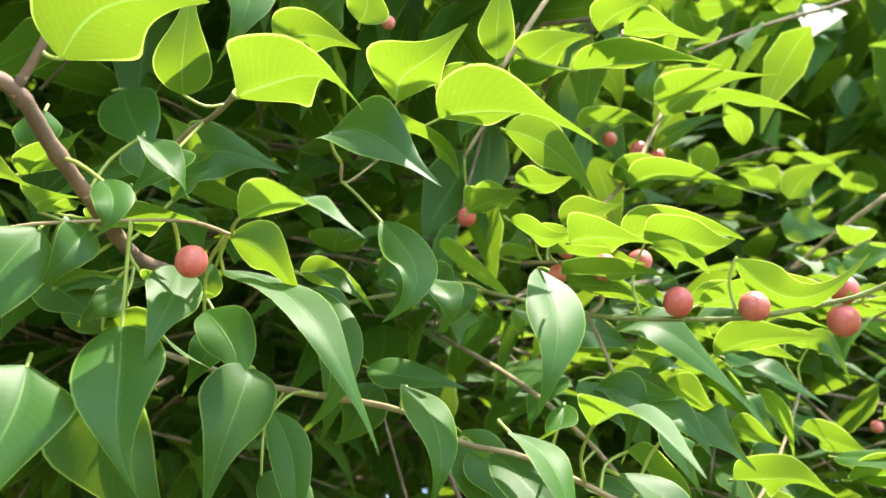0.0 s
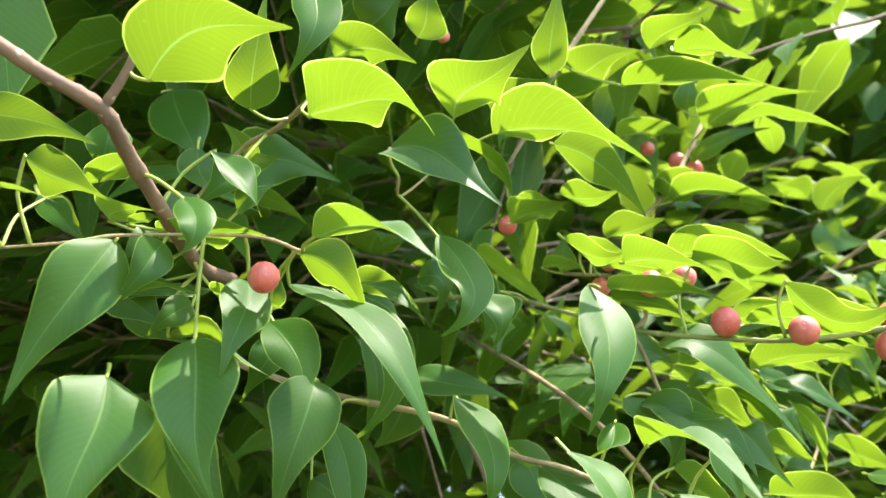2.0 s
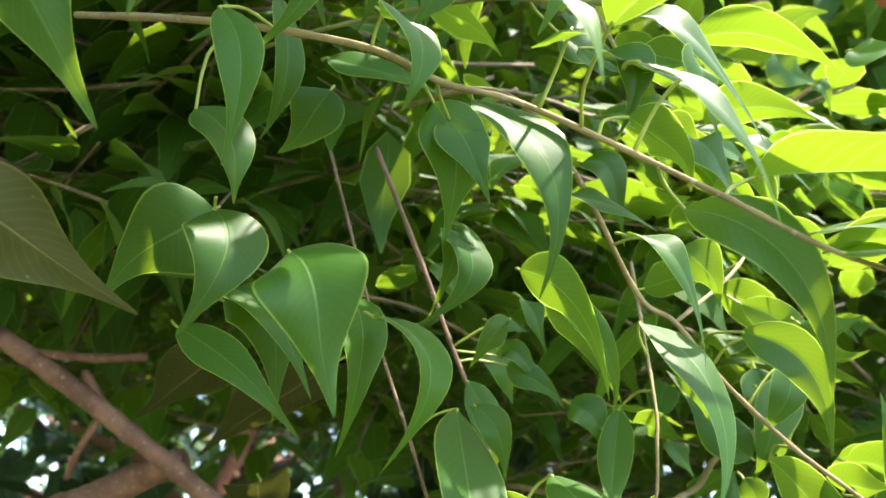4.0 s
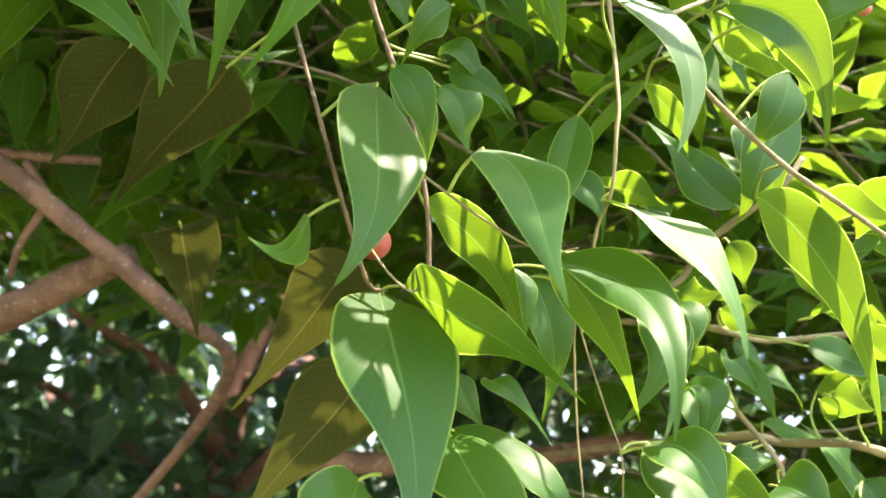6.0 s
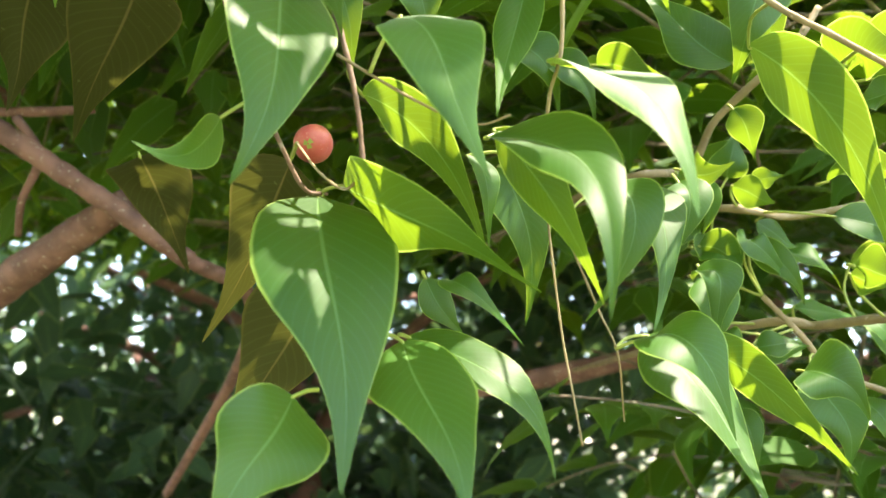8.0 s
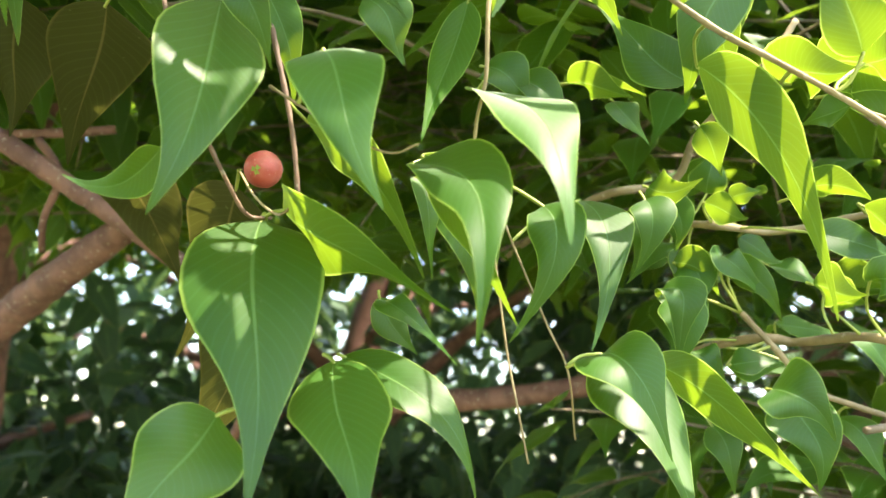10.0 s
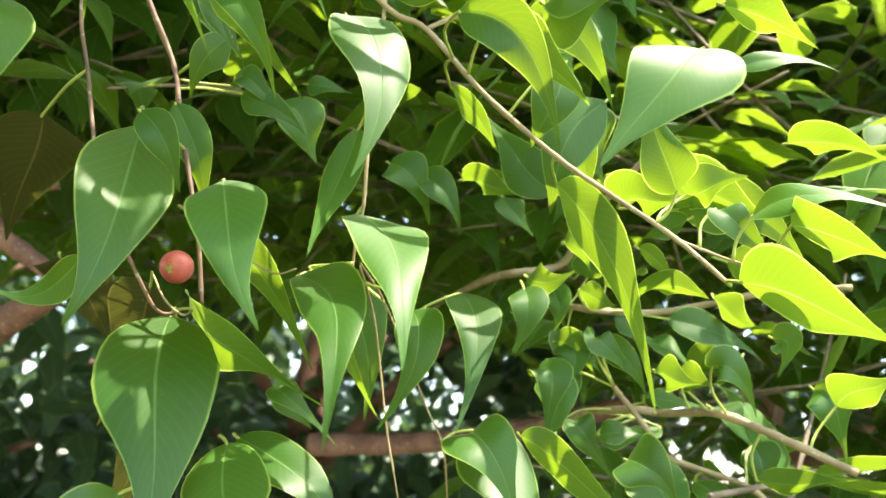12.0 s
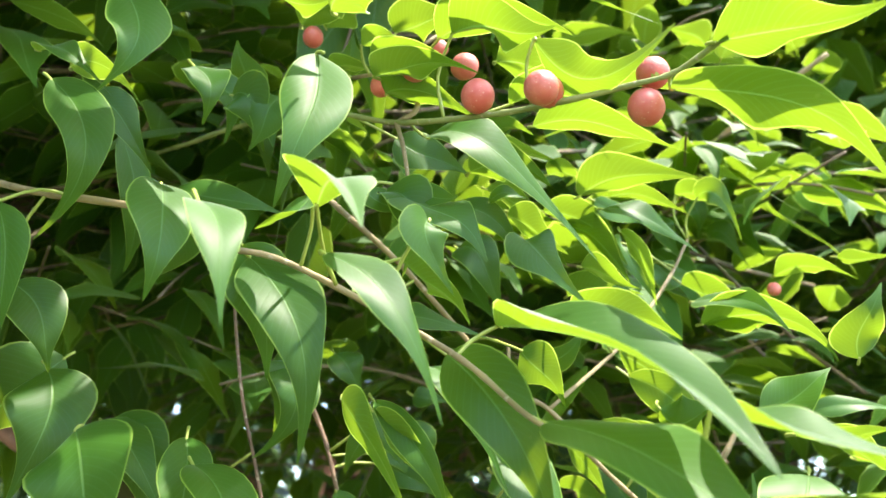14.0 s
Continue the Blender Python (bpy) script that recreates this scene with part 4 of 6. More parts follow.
leaf(b, (0.1736, 0.4991, 1.4790), (0.1707, 0.4948, 1.4740), (0.1605, 0.4842, 1.4639), (0.1523, 0.4853, 1.4569), (-0.10, -0.55, 0.83), 0.0050, 15, 0)
leaf(b, (0.2218, 0.5254, 1.5114), (0.2184, 0.5209, 1.5074), (0.2072, 0.5087, 1.5031), (0.1996, 0.5074, 1.5064), (0.07, 0.24, 0.97), 0.0070, 14, 0)
leaf(b, (0.1841, 0.5247, 1.5043), (0.1851, 0.5192, 1.5046), (0.1907, 0.5050, 1.5133), (0.2003, 0.5033, 1.5229), (0.06, 0.24, 0.97), 0.0105, 14, 0)
leaf(b, (0.1222, 0.4799, 1.5420), (0.1260, 0.4755, 1.5386), (0.1411, 0.4653, 1.5340), (0.1583, 0.4675, 1.5304), (0.00, 0.00, 1.00), 0.0082, 25, 0)
leaf(b, (0.2290, 0.4900, 1.4109), (0.2312, 0.4849, 1.4066), (0.2390, 0.4756, 1.3964), (0.2478, 0.4802, 1.3806), (-0.25, -0.58, 0.77), 0.0075, 15, 0)
leaf(b, (0.1853, 0.4985, 1.4063), (0.1866, 0.4933, 1.4017), (0.1902, 0.4838, 1.3910), (0.1928, 0.4878, 1.3755), (-0.14, -0.50, 0.86), 0.0073, 12, 0)
leaf(b, (0.2463, 0.5144, 1.4432), (0.2475, 0.5085, 1.4409), (0.2538, 0.4980, 1.4351), (0.2657, 0.5026, 1.4201), (-0.27, -0.60, 0.75), 0.0080, 15, 0)
leaf(b, (0.2139, 0.5141, 1.4748), (0.2167, 0.5090, 1.4715), (0.2270, 0.4990, 1.4648), (0.2391, 0.5029, 1.4528), (-0.19, -0.52, 0.83), 0.0066, 20, 0)
leaf(b, (0.2524, 0.4770, 1.4627), (0.2486, 0.4734, 1.4578), (0.2331, 0.4617, 1.4505), (0.2215, 0.4595, 1.4560), (0.00, 0.00, 1.00), 0.0062, 20, 0)
leaf(b, (0.2292, 0.5235, 1.4359), (0.2253, 0.5195, 1.4317), (0.2094, 0.5074, 1.4262), (0.1964, 0.5058, 1.4290), (-0.19, -0.63, 0.75), 0.0066, 12, 0)
leaf(b, (0.2122, 0.5114, 1.4421), (0.2143, 0.5060, 1.4416), (0.2239, 0.4937, 1.4436), (0.2377, 0.4960, 1.4387), (-0.10, -0.28, 0.95), 0.0055, 25, 0)
leaf(b, (0.1736, 0.5023, 1.4707), (0.1756, 0.4968, 1.4674), (0.1834, 0.4866, 1.4606), (0.1941, 0.4903, 1.4489), (-0.14, -0.54, 0.83), 0.0082, 18, 0)
leaf(b, (0.1862, 0.4769, 1.4687), (0.1891, 0.4723, 1.4641), (0.1985, 0.4631, 1.4536), (0.2068, 0.4675, 1.4398), (-0.28, -0.96, -0.02), 0.0062, 14, 0)
leaf(b, (0.1638, 0.4603, 1.4534), (0.1652, 0.4560, 1.4474), (0.1666, 0.4479, 1.4329), (0.1616, 0.4528, 1.4169), (-0.13, -0.98, 0.12), 0.0085, 14, 0)
leaf(b, (0.1630, 0.4759, 1.4675), (0.1672, 0.4719, 1.4641), (0.1759, 0.4623, 1.4547), (0.1674, 0.4671, 1.4387), (-0.17, -0.97, 0.18), 0.0080, 18, 0)
leaf(b, (0.1593, 0.4690, 1.4924), (0.1619, 0.4646, 1.4872), (0.1677, 0.4557, 1.4757), (0.1662, 0.4594, 1.4637), (-0.22, -0.96, 0.18), 0.0070, 14, 0)
leaf(b, (0.1500, 0.4413, 1.4814), (0.1513, 0.4364, 1.4763), (0.1522, 0.4275, 1.4644), (0.1465, 0.4323, 1.4483), (-0.06, -0.99, 0.15), 0.0078, 14, 0)
leaf(b, (0.1856, 0.4682, 1.4227), (0.1863, 0.4639, 1.4227), (0.1951, 0.4614, 1.4242), (0.2061, 0.4640, 1.4238), (-0.03, -0.80, 0.60), 0.0064, 12)
leaf(b, (0.1932, 0.4462, 1.4128), (0.1931, 0.4410, 1.4123), (0.1994, 0.4295, 1.4087), (0.2099, 0.4331, 1.3959), (-0.18, -0.94, 0.28), 0.0110, 19)
leaf(b, (0.1750, 0.4920, 1.4320), (0.1754, 0.4873, 1.4308), (0.1837, 0.4804, 1.4227), (0.1995, 0.4958, 1.4032), (0.40, -0.91, 0.07), 0.0083, 17)
leaf(b, (0.2597, 0.4956, 1.4249), (0.2588, 0.4913, 1.4234), (0.2614, 0.4875, 1.4147), (0.2638, 0.4982, 1.3995), (0.04, -0.96, -0.27), 0.0089, 17)
b = branch(0.0016, 0.0013, (0.1860, 0.8688, 1.5766), (0.1724, 0.4918, 1.4834), (0.2095, 0.4814, 1.4789), (0.2365, 0.4686, 1.4820), (0.2589, 0.4555, 1.4856), (0.2859, 0.4435, 1.4859))
leaf(b, (0.1850, 0.4883, 1.4818), (0.1832, 0.4773, 1.4927), (0.1839, 0.4728, 1.5010), (0.1859, 0.4722, 1.5132), (0.38, 0.91, 0.18), 0.0079, 15)
leaf(b, (0.1891, 0.4703, 1.4877), (0.1894, 0.4662, 1.4871), (0.1946, 0.4646, 1.4891), (0.2016, 0.4660, 1.4910), (-0.15, 0.84, 0.52), 0.0048, 15)
leaf(b, (0.2301, 0.4491, 1.4810), (0.2297, 0.4451, 1.4789), (0.2371, 0.4424, 1.4700), (0.2509, 0.4493, 1.4680), (0.38, 0.31, 0.87), 0.0080, 30)
leaf(b, (0.1742, 0.4750, 1.4678), (0.1735, 0.4707, 1.4654), (0.1740, 0.4678, 1.4582), (0.1809, 0.4755, 1.4484), (0.16, -0.97, -0.20), 0.0079, 17)
leaf(b, (0.1724, 0.4918, 1.4834), (0.1671, 0.4905, 1.4873), (0.1715, 0.4874, 1.4828), (0.1751, 0.4951, 1.4713), (0.31, -0.94, -0.12), 0.0074, 17)
leaf(b, (0.1730, 0.4916, 1.4833), (0.1689, 0.4815, 1.4726), (0.1606, 0.4729, 1.4665), (0.1512, 0.4785, 1.4545), (-0.25, -0.89, 0.39), 0.0064, 17)
leaf(b, (0.1474, 0.4647, 1.4793), (0.1480, 0.4604, 1.4773), (0.1550, 0.4568, 1.4693), (0.1505, 0.4671, 1.4541), (0.27, -0.93, -0.24), 0.0078, 19)
leaf(b, (0.1620, 0.4754, 1.4890), (0.1623, 0.4709, 1.4869), (0.1674, 0.4674, 1.4793), (0.1698, 0.4772, 1.4655), (0.24, -0.95, -0.20), 0.0071, 19)
leaf(b, (0.2114, 0.4548, 1.4714), (0.2118, 0.4508, 1.4703), (0.2316, 0.4478, 1.4649), (0.2524, 0.4559, 1.4556), (0.21, -0.94, 0.25), 0.0076, 12)
leaf(b, (0.1976, 0.4847, 1.4803), (0.1981, 0.4873, 1.4780), (0.2083, 0.4872, 1.4707), (0.2168, 0.4902, 1.4691), (0.30, -0.90, 0.32), 0.0064, 12)
leaf(b, (0.1527, 0.4435, 1.4837), (0.1528, 0.4396, 1.4821), (0.1608, 0.4375, 1.4798), (0.1720, 0.4373, 1.4853), (0.00, 0.81, 0.58), 0.0076, 15)
leaf(b, (0.1758, 0.4554, 1.4827), (0.1755, 0.4515, 1.4808), (0.1834, 0.4487, 1.4760), (0.1918, 0.4520, 1.4753), (0.21, 0.71, 0.67), 0.0064, 15)
b = branch(0.0021, 0.0012, (0.1039, 0.8711, 1.5567), (0.1379, 0.5124, 1.4980), (0.1733, 0.4991, 1.5041), (0.1818, 0.4821, 1.5203), (0.2008, 0.4522, 1.5375), (0.2116, 0.4481, 1.5539))
leaf(b, (0.2221, 0.3924, 1.5532), (0.2223, 0.3886, 1.5515), (0.2391, 0.3837, 1.5543), (0.2618, 0.3892, 1.5527), (0.00, -0.94, 0.35), 0.0049, 15)
leaf(b, (0.2535, 0.4235, 1.5389), (0.2533, 0.4194, 1.5373), (0.2685, 0.4111, 1.5345), (0.2953, 0.4218, 1.5320), (0.10, 0.29, 0.95), 0.0091, 30)
leaf(b, (0.1957, 0.4347, 1.4961), (0.1959, 0.4306, 1.4940), (0.2031, 0.4283, 1.4880), (0.2112, 0.4344, 1.4819), (0.39, 0.62, 0.69), 0.0044, 15)
leaf(b, (0.1684, 0.4319, 1.5037), (0.1685, 0.4279, 1.5012), (0.1729, 0.4267, 1.4916), (0.1773, 0.4330, 1.4843), (0.41, 0.79, 0.45), 0.0064, 15)
leaf(b, (0.1235, 0.4505, 1.5266), (0.1248, 0.4462, 1.5250), (0.1356, 0.4415, 1.5215), (0.1494, 0.4480, 1.5205), (0.12, 0.48, 0.87), 0.0090, 30)
leaf(b, (0.1416, 0.4524, 1.5215), (0.1422, 0.4483, 1.5190), (0.1476, 0.4454, 1.5106), (0.1564, 0.4530, 1.5034), (0.27, -0.96, -0.05), 0.0064, 17)
leaf(b, (0.0915, 0.4482, 1.5326), (0.0930, 0.4440, 1.5302), (0.1035, 0.4386, 1.5223), (0.1113, 0.4514, 1.5056), (0.29, -0.96, -0.08), 0.0098, 17)
leaf(b, (0.1040, 0.4495, 1.5286), (0.1054, 0.4454, 1.5263), (0.1179, 0.4405, 1.5162), (0.1249, 0.4529, 1.5017), (0.33, -0.94, -0.03), 0.0071, 19)
leaf(b, (0.1880, 0.4067, 1.5542), (0.1877, 0.4032, 1.5523), (0.2002, 0.3984, 1.5512), (0.2184, 0.3993, 1.5581), (-0.13, 0.37, 0.92), 0.0077, 30)
b = branch(0.0011, 0.0007, (-0.1308, 0.5089, 1.7293), (-0.0599, 0.3966, 1.6771), (-0.0336, 0.3703, 1.6696), (0.0052, 0.3347, 1.6578), (0.0275, 0.3027, 1.6384), (0.0532, 0.2783, 1.6201), (0.0796, 0.2537, 1.6079), (0.0977, 0.2363, 1.6013), (0.1189, 0.2280, 1.6025), (0.1299, 0.2246, 1.6048), (0.1387, 0.2108, 1.6060), skin=GREEN_TWIG)
leaf(b, (0.1284, 0.2251, 1.6045), (0.1288, 0.2286, 1.6018), (0.1499, 0.2083, 1.5855), (0.1745, 0.2162, 1.5683), (0.14, 0.29, 0.95), 0.0093, 10, 0)
leaf(b, (0.1355, 0.2175, 1.6079), (0.1356, 0.2136, 1.6055), (0.1528, 0.2025, 1.6020), (0.1754, 0.1994, 1.6092), (-0.05, 0.11, 0.99), 0.0107, 30)
leaf(b, (0.0937, 0.2401, 1.6027), (0.0939, 0.2337, 1.6205), (0.1079, 0.2278, 1.6038), (0.1279, 0.2168, 1.6138), (0.39, 0.48, 0.79), 0.0076, 30)
leaf(b, (0.0696, 0.2574, 1.6395), (0.0710, 0.2535, 1.6369), (0.0860, 0.2445, 1.6316), (0.1022, 0.2476, 1.6362), (0.04, 0.11, 0.99), 0.0115, 30)
leaf(b, (0.0346, 0.2410, 1.6200), (0.0317, 0.2452, 1.6227), (0.0344, 0.2308, 1.5921), (0.0270, 0.2351, 1.5682), (0.31, -0.94, 0.15), 0.0097, 8, 0)
leaf(b, (0.0790, 0.2543, 1.6082), (0.0889, 0.2596, 1.6158), (0.1130, 0.2411, 1.6119), (0.1421, 0.2367, 1.6061), (0.00, 0.00, 1.00), 0.0096, 30, 0)
leaf(b, (0.0396, 0.2279, 1.6231), (0.0392, 0.2234, 1.6206), (0.0463, 0.2078, 1.6141), (0.0606, 0.2059, 1.6109), (0.51, 0.15, 0.85), 0.0086, 30)
leaf(b, (0.0102, 0.3141, 1.6844), (0.0109, 0.3098, 1.6823), (0.0227, 0.2979, 1.6821), (0.0363, 0.2942, 1.6855), (0.05, 0.28, 0.96), 0.0106, 30)
leaf(b, (0.0579, 0.2740, 1.6179), (0.0630, 0.2804, 1.6159), (0.0873, 0.2736, 1.6059), (0.1192, 0.2923, 1.5787), (0.39, -0.86, 0.31), 0.0105, 12)
leaf(b, (0.0488, 0.3126, 1.6348), (0.0504, 0.3092, 1.6321), (0.0642, 0.3091, 1.6241), (0.0777, 0.3145, 1.6204), (0.19, -0.98, 0.00), 0.0087, 15)
leaf(b, (-0.0331, 0.3377, 1.6687), (-0.0306, 0.3341, 1.6661), (-0.0189, 0.3306, 1.6608), (-0.0238, 0.3425, 1.6461), (0.64, -0.76, -0.10), 0.0090, 22)
leaf(b, (-0.0137, 0.3520, 1.6635), (-0.0169, 0.3472, 1.6678), (-0.0188, 0.3379, 1.6816), (-0.0224, 0.3360, 1.6946), (0.13, 0.91, 0.40), 0.0086, 15)
leaf(b, (-0.0118, 0.3086, 1.6487), (-0.0105, 0.3045, 1.6462), (-0.0016, 0.3012, 1.6401), (0.0012, 0.3144, 1.6276), (0.32, -0.90, -0.28), 0.0095, 19)
fig(b, (0.0790, 0.2511, 1.6131), 0.0050, (0.0793, 0.2540, 1.6080))
fig(b, (0.0951, 0.2289, 1.6016), 0.0047, (0.0980, 0.2362, 1.6013))
fig(b, (0.1227, 0.2314, 1.5979), 0.0049, (0.1204, 0.2275, 1.6029))
fig(b, (0.1251, 0.2312, 1.6084), 0.0045, (0.1245, 0.2263, 1.6037))
fig(b, (0.0976, 0.2349, 1.6045), 0.0043, (0.0983, 0.2360, 1.6013))
b = branch(0.0008, 0.0006, (0.0532, 0.2783, 1.6201), (0.0563, 0.2745, 1.6082), (0.0594, 0.2669, 1.5900))
leaf(b, (0.0594, 0.2669, 1.5900), (0.0519, 0.2662, 1.5887), (0.0611, 0.2602, 1.5789), (0.0583, 0.2701, 1.5633), (0.40, -0.92, -0.04), 0.0073, 27)
leaf(b, (0.0587, 0.2687, 1.5943), (0.0574, 0.2713, 1.5930), (0.0674, 0.2584, 1.5834), (0.0742, 0.2499, 1.5803), (-0.55, -0.70, 0.46), 0.0051, 15)
leaf(b, (0.0593, 0.2671, 1.5906), (0.0457, 0.2638, 1.5896), (0.0520, 0.2647, 1.5840), (0.0619, 0.2661, 1.5854), (0.21, -0.93, 0.30), 0.0052, 12)
leaf(b, (0.0594, 0.2669, 1.5900), (0.0590, 0.2652, 1.5871), (0.0706, 0.2525, 1.5755), (0.0822, 0.2508, 1.5608), (0.17, -0.80, 0.58), 0.0110, 14)
b = branch(0.0016, 0.0023, (-0.1230, 0.1310, 1.6294), (-0.1104, 0.1396, 1.6239), (-0.0994, 0.1496, 1.6212), (-0.0969, 0.1643, 1.6173), (-0.0939, 0.1876, 1.6133), (-0.0921, 0.2162, 1.6125), (-0.0893, 0.2409, 1.6192), skin=BROWN_TWIG)
leaf(b, (-0.0708, 0.2431, 1.6032), (-0.0703, 0.2392, 1.6000), (-0.0730, 0.2352, 1.5877), (-0.0808, 0.2434, 1.5778), (0.05, -0.98, -0.21), 0.0064, 17)
leaf(b, (-0.0967, 0.2136, 1.5731), (-0.0948, 0.2112, 1.5697), (-0.0879, 0.2217, 1.5512), (-0.0710, 0.2401, 1.5282), (-0.35, 0.90, 0.23), 0.0135, 15)
# extra leaf, added to throw shade on the blades below it
leaf(b, (-0.1060, 0.2180, 1.5960), (-0.1000, 0.2220, 1.5920), (-0.0820, 0.2320, 1.5900), (-0.0580, 0.2410, 1.5790), (-0.10, -0.20, 0.97), 0.0115, 14)
leaf(b, (-0.0930, 0.2026, 1.6129), (-0.1015, 0.2032, 1.6157), (-0.0802, 0.1867, 1.6074), (-0.0651, 0.1863, 1.6077), (0.19, -0.06, 0.98), 0.0079, 30)
leaf(b, (-0.0947, 0.2124, 1.6363), (-0.0942, 0.2086, 1.6328), (-0.0986, 0.2030, 1.6250), (-0.1028, 0.2034, 1.6154), (0.13, -0.97, 0.22), 0.0050, 15)
leaf(b, (-0.0930, 0.2018, 1.6129), (-0.1028, 0.2025, 1.6170), (-0.1032, 0.1946, 1.6088), (-0.1087, 0.1971, 1.6001), (0.42, -0.90, 0.14), 0.0034, 17)
leaf(b, (-0.1181, 0.2057, 1.6214), (-0.1157, 0.2015, 1.6191), (-0.1084, 0.1899, 1.6163), (-0.0966, 0.1891, 1.6159), (0.21, 0.08, 0.97), 0.0060, 30)
leaf(b, (-0.1319, 0.1655, 1.6359), (-0.1438, 0.1643, 1.6299), (-0.1246, 0.1627, 1.6272), (-0.1080, 0.1680, 1.6234), (0.00, -0.87, -0.49), 0.0064, 8, 0)
leaf(b, (-0.0926, 0.2089, 1.6127), (-0.0812, 0.2086, 1.6273), (-0.0765, 0.2048, 1.6312), (-0.0693, 0.2044, 1.6357), (-0.28, -0.96, -0.08), 0.0043, 15)
leaf(b, (-0.1286, 0.2281, 1.6122), (-0.1255, 0.2246, 1.6099), (-0.1105, 0.2221, 1.6011), (-0.1004, 0.2254, 1.5952), (0.17, -0.96, 0.24), 0.0081, 15)
leaf(b, (-0.1218, 0.2299, 1.6083), (-0.1186, 0.2263, 1.6068), (-0.1035, 0.2229, 1.6071), (-0.0926, 0.2259, 1.6075), (-0.02, -0.95, 0.32), 0.0042, 15)
b = branch(0.0012, 0.0010, (-0.0994, 0.1496, 1.6212), (-0.0943, 0.1458, 1.6285), (-0.0902, 0.1425, 1.6406), (-0.0888, 0.1367, 1.6571), skin=BROWN_TWIG)
leaf(b, (-0.0938, 0.1454, 1.6301), (-0.0883, 0.1459, 1.6273), (-0.0723, 0.1362, 1.6356), (-0.0542, 0.1402, 1.6393), (-0.10, 0.26, 0.96), 0.0128, 10, 0)
b = branch(0.0009, 0.0008, (-0.0585, 0.1922, 1.6593), (-0.0719, 0.2069, 1.6579), (-0.0863, 0.2204, 1.6587), (-0.1062, 0.2351, 1.6435))
leaf(b, (-0.0780, 0.1984, 1.6556), (-0.0770, 0.1925, 1.6539), (-0.0740, 0.1778, 1.6607), (-0.0709, 0.1686, 1.6788), (-0.22, 0.67, 0.70), 0.0082, 8, 0)
leaf(b, (-0.0677, 0.1878, 1.7050), (-0.0663, 0.1882, 1.7045), (-0.0578, 0.1797, 1.6775), (-0.0671, 0.1875, 1.6621), (0.24, -0.97, 0.01), 0.0077, 8, 0)
leaf(b, (-0.0573, 0.1784, 1.6406), (-0.0553, 0.1741, 1.6385), (-0.0371, 0.1608, 1.6344), (-0.0202, 0.1658, 1.6274), (0.00, 0.00, 1.00), 0.0134, 33, 1.2)
leaf(b, (-0.0911, 0.2240, 1.6550), (-0.0871, 0.2361, 1.6616), (-0.0917, 0.2302, 1.6684), (-0.0983, 0.2290, 1.6756), (0.36, 0.69, 0.63), 0.0058, 15)
leaf(b, (-0.0916, 0.2243, 1.6547), (-0.0891, 0.2357, 1.6623), (-0.0805, 0.2281, 1.6587), (-0.0734, 0.2236, 1.6587), (-0.63, -0.72, -0.30), 0.0033, 15)
leaf(b, (-0.1077, 0.2719, 1.6766), (-0.1052, 0.2681, 1.6749), (-0.0839, 0.2598, 1.6807), (-0.0602, 0.2681, 1.6759), (0.00, -0.99, -0.15), 0.0130, 15)
leaf(b, (-0.1204, 0.1986, 1.6547), (-0.1190, 0.1958, 1.6511), (-0.1204, 0.1969, 1.6404), (-0.1238, 0.2046, 1.6341), (-0.09, 0.87, 0.48), 0.0070, 15)
leaf(b, (-0.0766, 0.2113, 1.6582), (-0.0816, 0.2067, 1.6446), (-0.0843, 0.2024, 1.6341), (-0.0963, 0.2086, 1.6270), (-0.00, -0.99, -0.11), 0.0073, 22)
leaf(b, (-0.0620, 0.2294, 1.7057), (-0.0600, 0.2257, 1.7033), (-0.0458, 0.2187, 1.7016), (-0.0298, 0.2267, 1.7021), (0.03, 0.25, 0.97), 0.0101, 30)
b = branch(0.0004, 0.0005, (-0.1323, 0.1804, 1.5991), (-0.1146, 0.1797, 1.6008), (-0.1057, 0.1844, 1.6055), (-0.0815, 0.1842, 1.6064), (-0.0656, 0.1846, 1.6061), (-0.0552, 0.1874, 1.6036))
leaf(b, (-0.0552, 0.1874, 1.6036), (-0.0503, 0.1736, 1.6006), (-0.0302, 0.1508, 1.5915), (-0.0155, 0.1490, 1.5808), (0.00, 0.00, 1.00), 0.0075, 33, 1.3)
leaf(b, (-0.0585, 0.1912, 1.6057), (-0.0563, 0.1876, 1.6033), (-0.0437, 0.1860, 1.5956), (-0.0366, 0.1991, 1.5869), (0.20, 0.67, 0.71), 0.0065, 30)
leaf(b, (-0.0569, 0.1870, 1.6040), (-0.0609, 0.2019, 1.6006), (-0.0305, 0.1825, 1.5757), (-0.0149, 0.1883, 1.5462), (0.33, -0.81, 0.48), 0.0073, 10, 0)
leaf(b, (-0.0704, 0.1845, 1.6062), (-0.0708, 0.1959, 1.5981), (-0.0686, 0.1855, 1.5822), (-0.0713, 0.1841, 1.5663), (0.50, -0.82, 0.30), 0.0071, 15, 0)
leaf(b, (-0.0650, 0.2116, 1.6089), (-0.0652, 0.2084, 1.6056), (-0.0700, 0.2087, 1.5983), (-0.0787, 0.2149, 1.5981), (-0.21, 0.52, 0.83), 0.0072, 30)
leaf(b, (-0.1313, 0.2527, 1.6151), (-0.1272, 0.2493, 1.6104), (-0.1111, 0.2406, 1.6012), (-0.0971, 0.2433, 1.5961), (-0.24, -0.96, -0.11), 0.0050, 14, 0)
leaf(b, (-0.0932, 0.2415, 1.6179), (-0.0949, 0.2363, 1.6135), (-0.1030, 0.2259, 1.6074), (-0.1165, 0.2277, 1.6040), (0.30, -0.67, 0.68), 0.0045, 14, 0)
